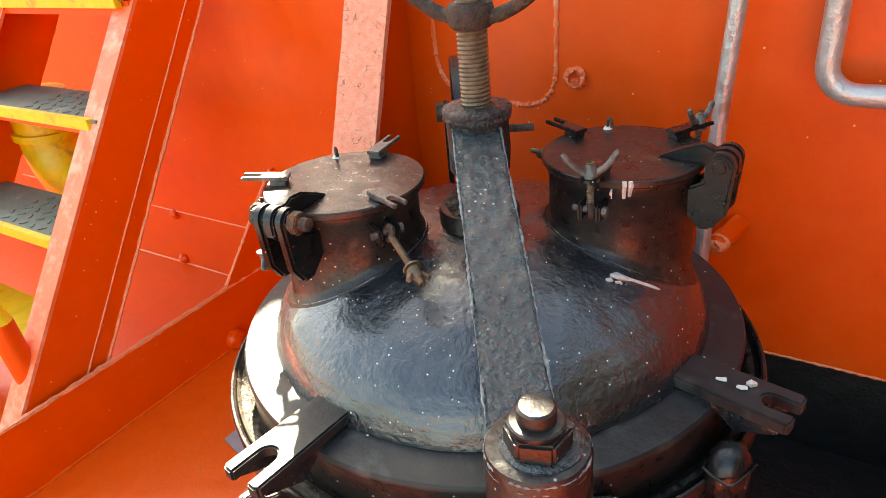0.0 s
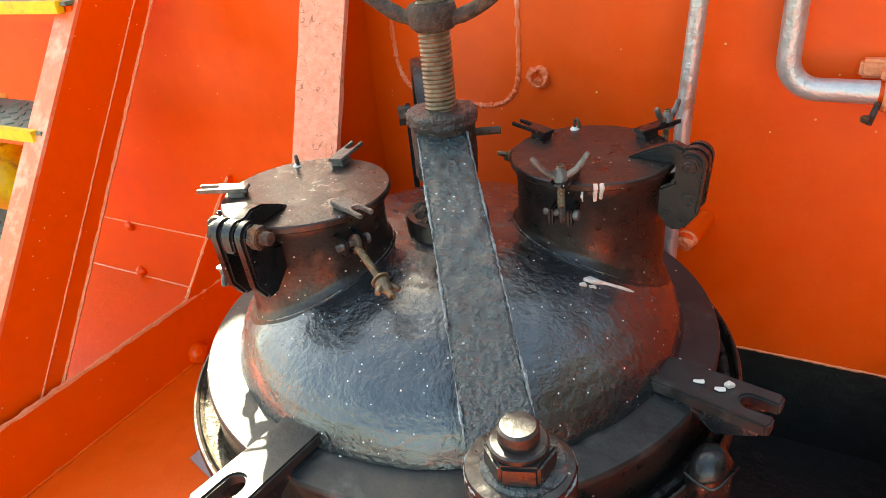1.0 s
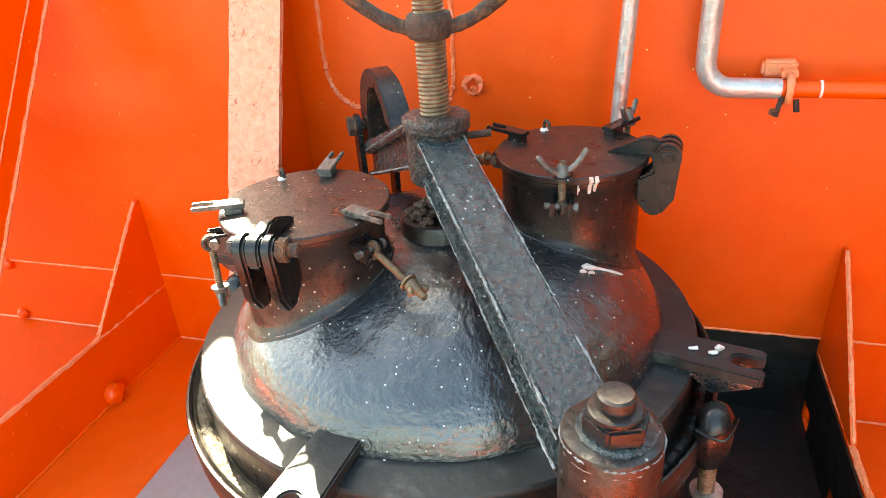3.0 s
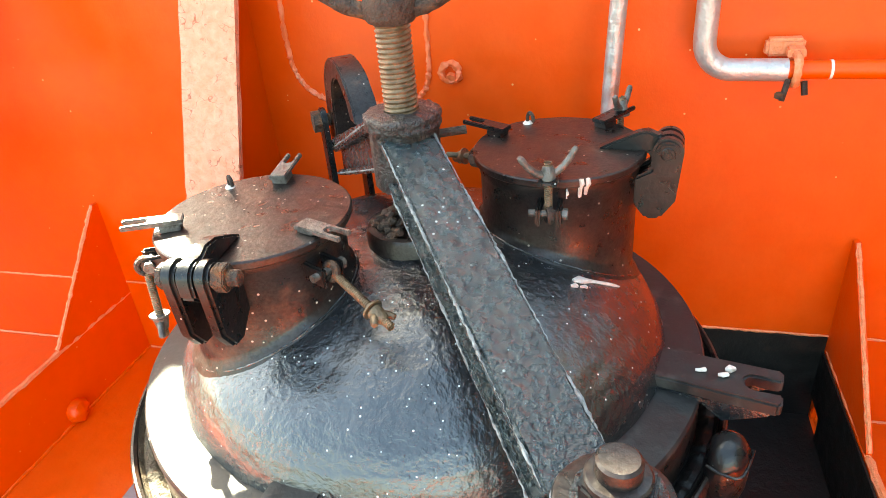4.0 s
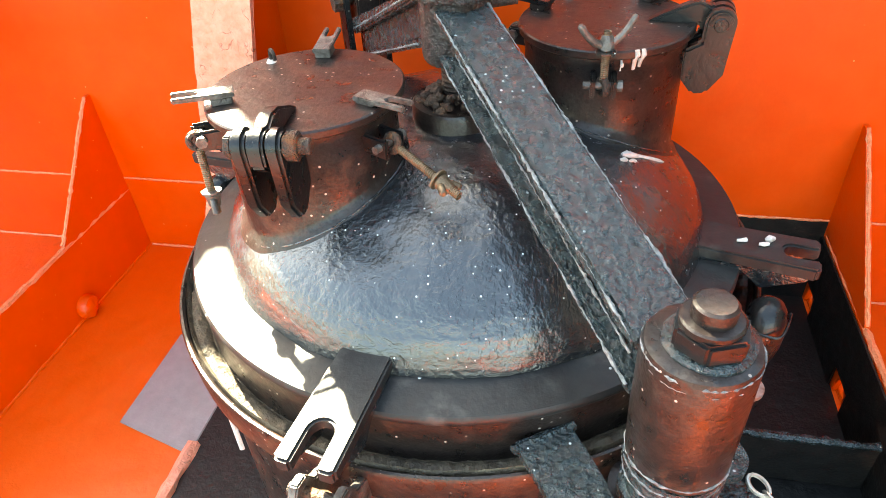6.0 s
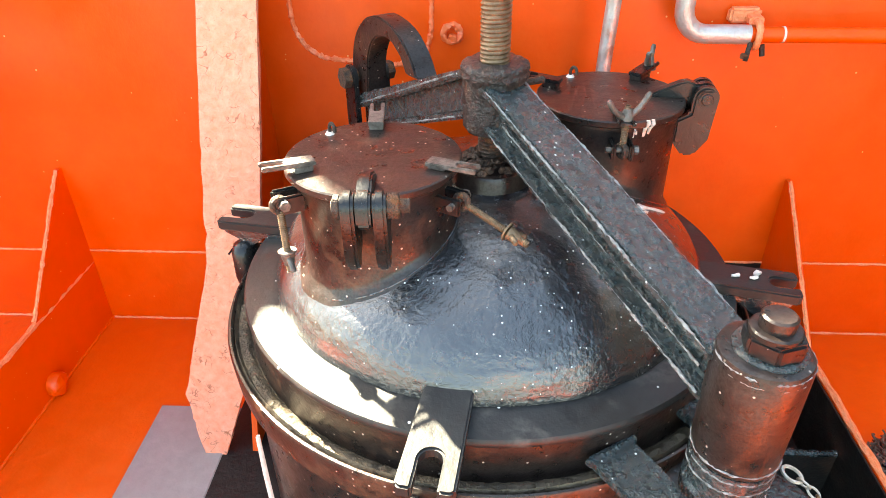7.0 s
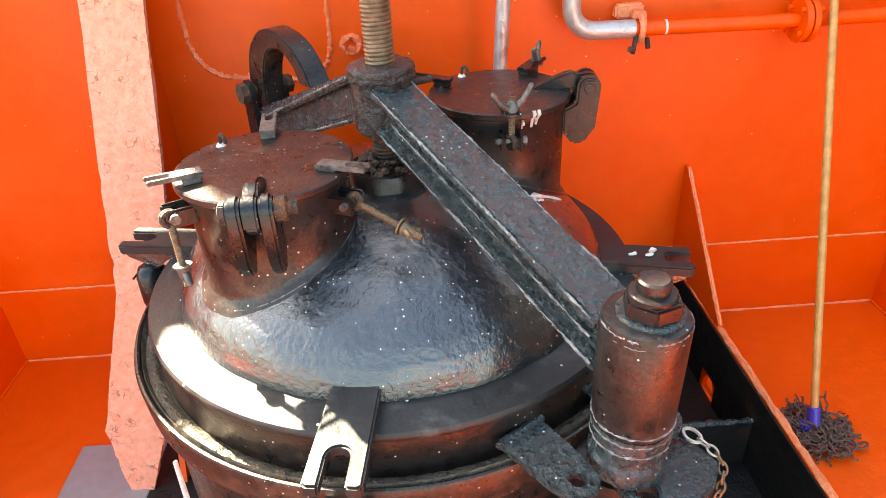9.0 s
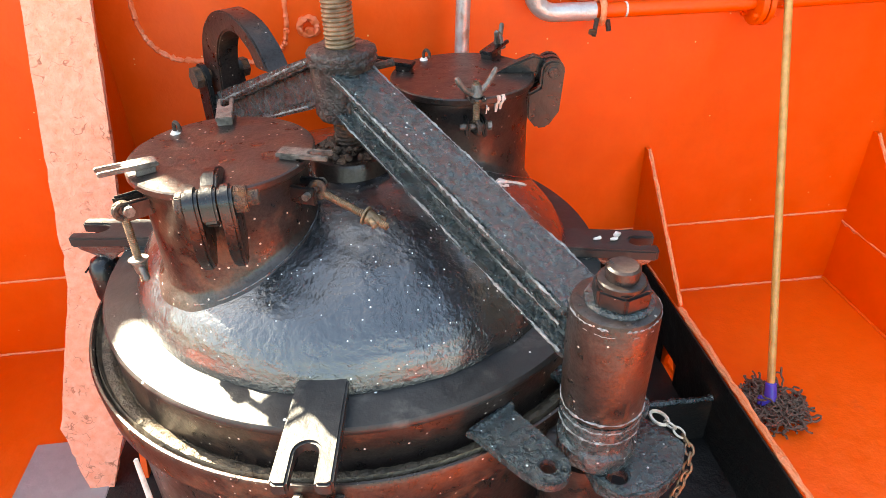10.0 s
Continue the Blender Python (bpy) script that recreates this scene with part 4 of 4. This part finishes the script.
part("stud", lumpy(lathe([(0.0, 0.200), (0.0275, 0.201), (0.0280, 0.208), (0.0260, 0.2095), (0.0192, 0.2100), (0.0192, 0.2240), (0.0165, 0.2265), (0, 0.2270)], (PX + 0.002, PY - 0.004, 0), 28), 0.0007, 60), BROWN, nut, "worn stud end with a rough collar", angle=28)


def ring_crust(r, z, k):
    line = [Vector((PX + r * math.cos(a), PY + r * math.sin(a), z + random.gauss(0, 0.0006))) for a in (2 * math.pi * i / 90 for i in range(91))]
    part("edge_crust", tube(line, [k * 0.7 * random.uniform(0.2, 1.3) for _ in line], 6, 0.2), CHALK, post, "pale crusted paint edge")


ring_crust(0.0522, 0.169, 0.0020)
ring_crust(0.0522, 0.160, 0.0012)
ring_crust(0.0520, 0.022, 0.0022)
ring_crust(0.0510, 0.006, 0.0018)
ring_crust(0.0505, -0.012, 0.0022)
part("lower_sleeve", lumpy(lathe([(0.0, 0.013), (0.051, 0.012), (0.052, -0.008), (0.047, -0.014), (0.047, -0.038), (0.052, -0.044), (0.052, -0.068), (0.0, -0.068)], (PX, PY, 0), 48), 0.002, 45), BEAM, post, "crusted lower sleeve")
part("support_pipe", rod((PX - 0.01, PY + 0.02, -0.09), (PX - 0.03, PY + 0.05, FLOOR + 0.004), 0.05, 0.052, 32), BROWN, post, "brown support pipe down to the deck")
bm = lumpy(prism([(0.280, -0.455), (0.288, -0.495), (0.318, -0.522), (0.366, -0.516), (0.418, -0.478), (0.430, -0.440), (0.385, -0.395), (0.33, -0.38), (0.28, -0.41)], -0.094, -0.070, None, 0.003, hole=(0.318, -0.487, 0.0145)), 0.0015, 40)
foot = part("foot_plate", bm, BEAM, post, "thick black foot plate with a hole")


def strap(off, label):
    """A flat drilled strap lying along the beam's direction, welded to the trunk."""
    t = thing("lug_strap", (0, 0, 0), label, "lug strap", "drilled lug straps beside the post")
    mm = m @ Matrix.Translation((0, off, -0.042)) @ Matrix.Rotation(radians(1.5), 4, "Y")
    pts = [(0.418, -0.038), (0.50, -0.033)] + [(0.527 + 0.030 * math.cos(a), 0.030 * math.sin(a)) for a in (-math.pi / 2 + math.pi * i / 10 for i in range(1, 10))] + [(0.50, 0.033), (0.418, 0.038)]
    t.location = mm @ Vector((0.45, 0, 0))
    part("strap", lumpy(prism(pts, 0, 0.016, mm, 0.002, hole=(0.528, 0, 0.0115)), 0.0012, 45), BEAM, t, "black strap with a round hole")
    part("weld", seam([mm @ Vector((0.426, y, 0.012)) for y in (-0.04, -0.02, 0, 0.02, 0.04)], 0.006, 6), BEAM, t)
    return t


strap(-0.083, "crusty black drilled strap beside the pivot post")
strap(0.083, "crusty black drilled strap beside the pivot post")

# chain on the foot plate
chain = thing("chain", (0.40, -0.42, -0.07), "short rusty pale chain hanging from the foot plate", "chain")
line = smooth_line([(0.398, -0.405, -0.060), (0.410, -0.420, -0.062), (0.424, -0.438, -0.066), (0.431, -0.456, -0.080), (0.426, -0.468, -0.105), (0.416, -0.474, -0.135), (0.406, -0.478, -0.17), (0.400, -0.480, -0.21)], 20)
acc, last, k = 0.0, line[0], 0
for a, b in zip(line, line[1:]):
    acc += (b - a).length
    if acc >= (0.0122 if k > 1 else 0.016):
        d = (b - last).normalized()
        q = Matrix.Translation((b + last) / 2) @ d.to_track_quat("X", "Z").to_matrix().to_4x4() @ Matrix.Rotation(math.pi / 2 * (k % 2) + 0.3, 4, "X")
        sc = 1.5 if k == 0 else 1.0
        pts = [q @ Vector((sc * 0.0088 * math.cos(w), sc * 0.0055 * math.sin(w), 0)) for w in (2 * math.pi * i / 14 for i in range(15))]
        part("chain_link", tube(pts, 0.0018 * sc, 6), STEEL if k < 3 else SCREW, chain)
        acc, last, k = 0.0, b, k + 1

# ---- hook at the other end of the beam ----
hook = thing("hook_clamp", (-0.27, 0.40, -0.06), "forged black hook between cheek plates holding the beam end", "hook clamp")
mu = frame_at((0, 0, 0), BANG + 180)
plane = lambda y: mu @ Matrix(((1, 0, 0, 0), (0, 0, 1, y), (0, 1, 0, 0), (0, 0, 0, 1)))
cheek = [(0.435, -0.12), (0.495, -0.12), (0.490, 0.20)] + [(0.465 + 0.026 * math.cos(a), 0.212 + 0.026 * math.sin(a)) for a in (math.pi * i / 8 for i in range(9))] + [(0.439, 0.20)]
for y in (-0.042, 0.030):
    part("cheek_plate", lumpy(prism(cheek, 0, 0.012, plane(y), 0.002), 0.001, 40), GLOSS, hook, "black cheek plate")
part("pin", merge(rod(mu @ Vector((0.465, -0.054, 0.212)), mu @ Vector((0.465, 0.054, 0.212)), 0.013), rod(mu @ Vector((0.465, -0.060, 0.212)), mu @ Vector((0.465, -0.042, 0.212)), 0.020, seg=6), rod(mu @ Vector((0.465, 0.042, 0.212)), mu @ Vector((0.465, 0.058, 0.212)), 0.022, seg=6)), RUST, hook, "rusty hinge pin")
cu, cz = 0.338, 0.228
outer = [(0.492, 0.16), (0.486, 0.215)] + [(cu + 0.147 * math.cos(a), cz + 0.130 * math.sin(a)) for a in (math.pi * (0.04 + 0.82 * i / 18) for i in range(19))] + [(0.196, 0.278)]
inner = [(0.224, 0.276)] + [(cu - 0.016 + 0.090 * math.cos(a), cz + 0.097 * math.sin(a)) for a in (math.pi * (0.84 - 0.80 * i / 14) for i in range(15))] + [(0.416, 0.205), (0.424, 0.16)]
part("hook", lumpy(prism(outer + inner, -0.022, 0.022, plane(0), 0.003), 0.0012, 40), BROWN, hook, "thick curved black-brown hook")
part("base_block", box(0.42, 0.50, -0.045, 0.045, -0.14, -0.10, 0.004, mu), TAR, hook)

# a narrow bare strip on the trunk
solid("paint_drip", tube([(-0.400, -0.210, -0.25), (-0.396, -0.222, -0.33), (-0.392, -0.230, -0.42)], 0.0045, 8, 0.3), FLAKE, "white paint run down the dark trunk", "paint drip", "", "white paint drips")

# ---- inclined ladder ----
ladder = thing("ship_ladder", (-1.5, -0.3, FLOOR), "steep orange ship ladder with green treads and yellow nosings", "ladder")


def stringer(x, sign):
    m2 = Matrix(((0, 0, 1, x), (1, 0, 0, 0), (0, 1, 0, 0), (0, 0, 0, 1)))
    poly = [(0.978, 1.38), (1.212, 1.38), (-0.129, -0.484), (-0.262, FLOOR), (-0.509, FLOOR)]
    s = part("stringer", prism(poly, -0.006, 0.006, m2), ORANGE, ladder, "broad orange side plate")
    for pts, mat_, w in (((poly[4], poly[0]), PALE_ORANGE, 0.075),):
        (ya, za), (yb, zb_) = pts
        n = Vector((0, -(zb_ - za), yb - ya)).normalized() * 0.010
        bm = bmesh.new()
        vs = [bm.verts.new(p) for p in ((x + 0.006, ya, za), (x + 0.006, yb, zb_), (x - sign * w, yb, zb_), (x - sign * w, ya, za))]
        bm.faces.new(vs)
        r = bmesh.ops.extrude_face_region(bm, geom=bm.faces[:])
        bmesh.ops.translate(bm, verts=[v for v in r["geom"] if isinstance(v, bmesh.types.BMVert)], vec=n)
        part("front_flange", bm, mat_, s, "pale orange front flange")
    part("rear_bead", seam(straight((x + 0.006 * sign, poly[2][0], poly[2][1]), (x + 0.006 * sign, poly[1][0], poly[1][1]), 0.02), 0.006, 1), WELD, s)
    part("inner_bead", seam(straight((x + 0.007 * sign, poly[2][0] - 0.065, poly[2][1]), (x + 0.007 * sign, poly[1][0] - 0.065, poly[1][1]), 0.03), 0.003, 1), WELD, s)


stringer(-1.22, 1)
stringer(-1.95, -1)
for k in range(-2, 4):
    y, z = 0.095 + 0.183 * k, 0.19 + 0.285 * k
    tr = part("tread", box(-1.944, -1.228, y, y + 0.21, z - 0.010, z, 0.001), YELLOW if k < -1 else GREEN, ladder, "yellow painted bottom tread" if k < -1 else "worn green chequered tread")
    part("nosing", box(-1.944, -1.250, y - 0.012, y + 0.010, z - 0.028, z + 0.003, 0.002), YELLOW, tr, "chipped yellow nosing")
    part("skirt", box(-1.944, -1.228, y + 0.012, y + 0.020, z - 0.05, z - 0.012), ORANGE, tr)
    if -1 <= k <= 0:
        for i in range(8):
            for j in range(5):
                px, py, sg = -1.26 - 0.05 * i - (0.025 if j % 2 else 0), y + 0.03 + 0.036 * j, 1 if (i + j) % 2 else -1
                mm = Matrix.Translation((px, py, z)) @ Matrix.Rotation(sg * math.pi / 4, 4, "Z")
                part("tread_lug", box(-0.011, 0.011, -0.0035, 0.0035, -0.001, 0.003, 0.0, mm), GREEN, tr)
t = thing("yellow_pipe", (-1.9, 0.3, 0.19), "yellow painted pipe elbow behind the ladder treads", "pipe")
part("pipe", tube(smooth_line([(-1.915, 0.30, 0.17), (-1.92, 0.30, 0.04), (-1.905, 0.30, -0.07), (-1.83, 0.30, -0.15), (-1.70, 0.30, -0.175)], 6), 0.10, 24), YELLOW, t)
part("collar", rod((-1.916, 0.30, 0.045), (-1.918, 0.30, 0.02), 0.116), YELLOW, t)
t = thing("yellow_handrail", (-1.36, -0.30, FLOOR), "thick yellow handrail post leaning beside the ladder foot", "handrail")
part("rail", tube([(-1.52, -0.40, 0.55), (-1.37, -0.34, 0.03), (-1.27, -0.30, -0.235)], 0.030, 20), YELLOW, t)
part("socket", rod((-1.275, -0.302, -0.225), (-1.25, -0.285, FLOOR), 0.033), ORANGE, t, "orange painted socket")

# ---- mop leaning at the bulkhead ----
mop = thing("mop", (1.0, 0.09, FLOOR), "string mop with wooden handle standing on the orange deck", "mop")
h0, h1 = Vector((0.992, 0.100, -0.615)), Vector((1.062, 0.60, 0.42))
part("handle", tube([h0, h0.lerp(h1, 0.3), h0.lerp(h1, 0.7), h0.lerp(h1, 1.0), h0.lerp(h1, 1.25) + Vector((0, -0.12, 0))], 0.0096, 14), WOOD, mop, "varnished wooden handle")
s = part("socket", merge(rod(h0.lerp(h1, -0.012), h0.lerp(h1, 0.030), 0.0155, 0.014, 18, 0.002), box(0.960, 0.992, 0.088, 0.110, -0.642, -0.615, 0.006)), BLUE, mop, "blue plastic socket")
bm = bmesh.new()
rnd = random.Random(7)
strands = []
for i in range(260):
    a, r0 = rnd.uniform(0, 2 * math.pi), 0.066 * math.sqrt(rnd.uniform(0, 1))
    p = [Vector((1.000 + 1.08 * r0 * math.cos(a), 0.098 + r0 * math.sin(a), FLOOR + 0.005 + (0.055 - 0.45 * r0) * rnd.uniform(0.3, 1.0)))]
    way = rnd.uniform(0, 2 * math.pi)
    for _ in range(6):
        way += rnd.uniform(-1.5, 1.5)
        q = p[-1] + Vector((0.0105 * math.cos(way), 0.0105 * math.sin(way), rnd.uniform(-0.008, 0.007)))
        q.z = min(max(q.z, FLOOR + 0.004), FLOOR + 0.058)
        p.append(q)
    strands.append(tube(smooth_line(p, 3), rnd.uniform(0.0022, 0.0034), 5))
part("mop_head", merge(bm, *strands), YARN, mop, "tangle of dirty brown strings")
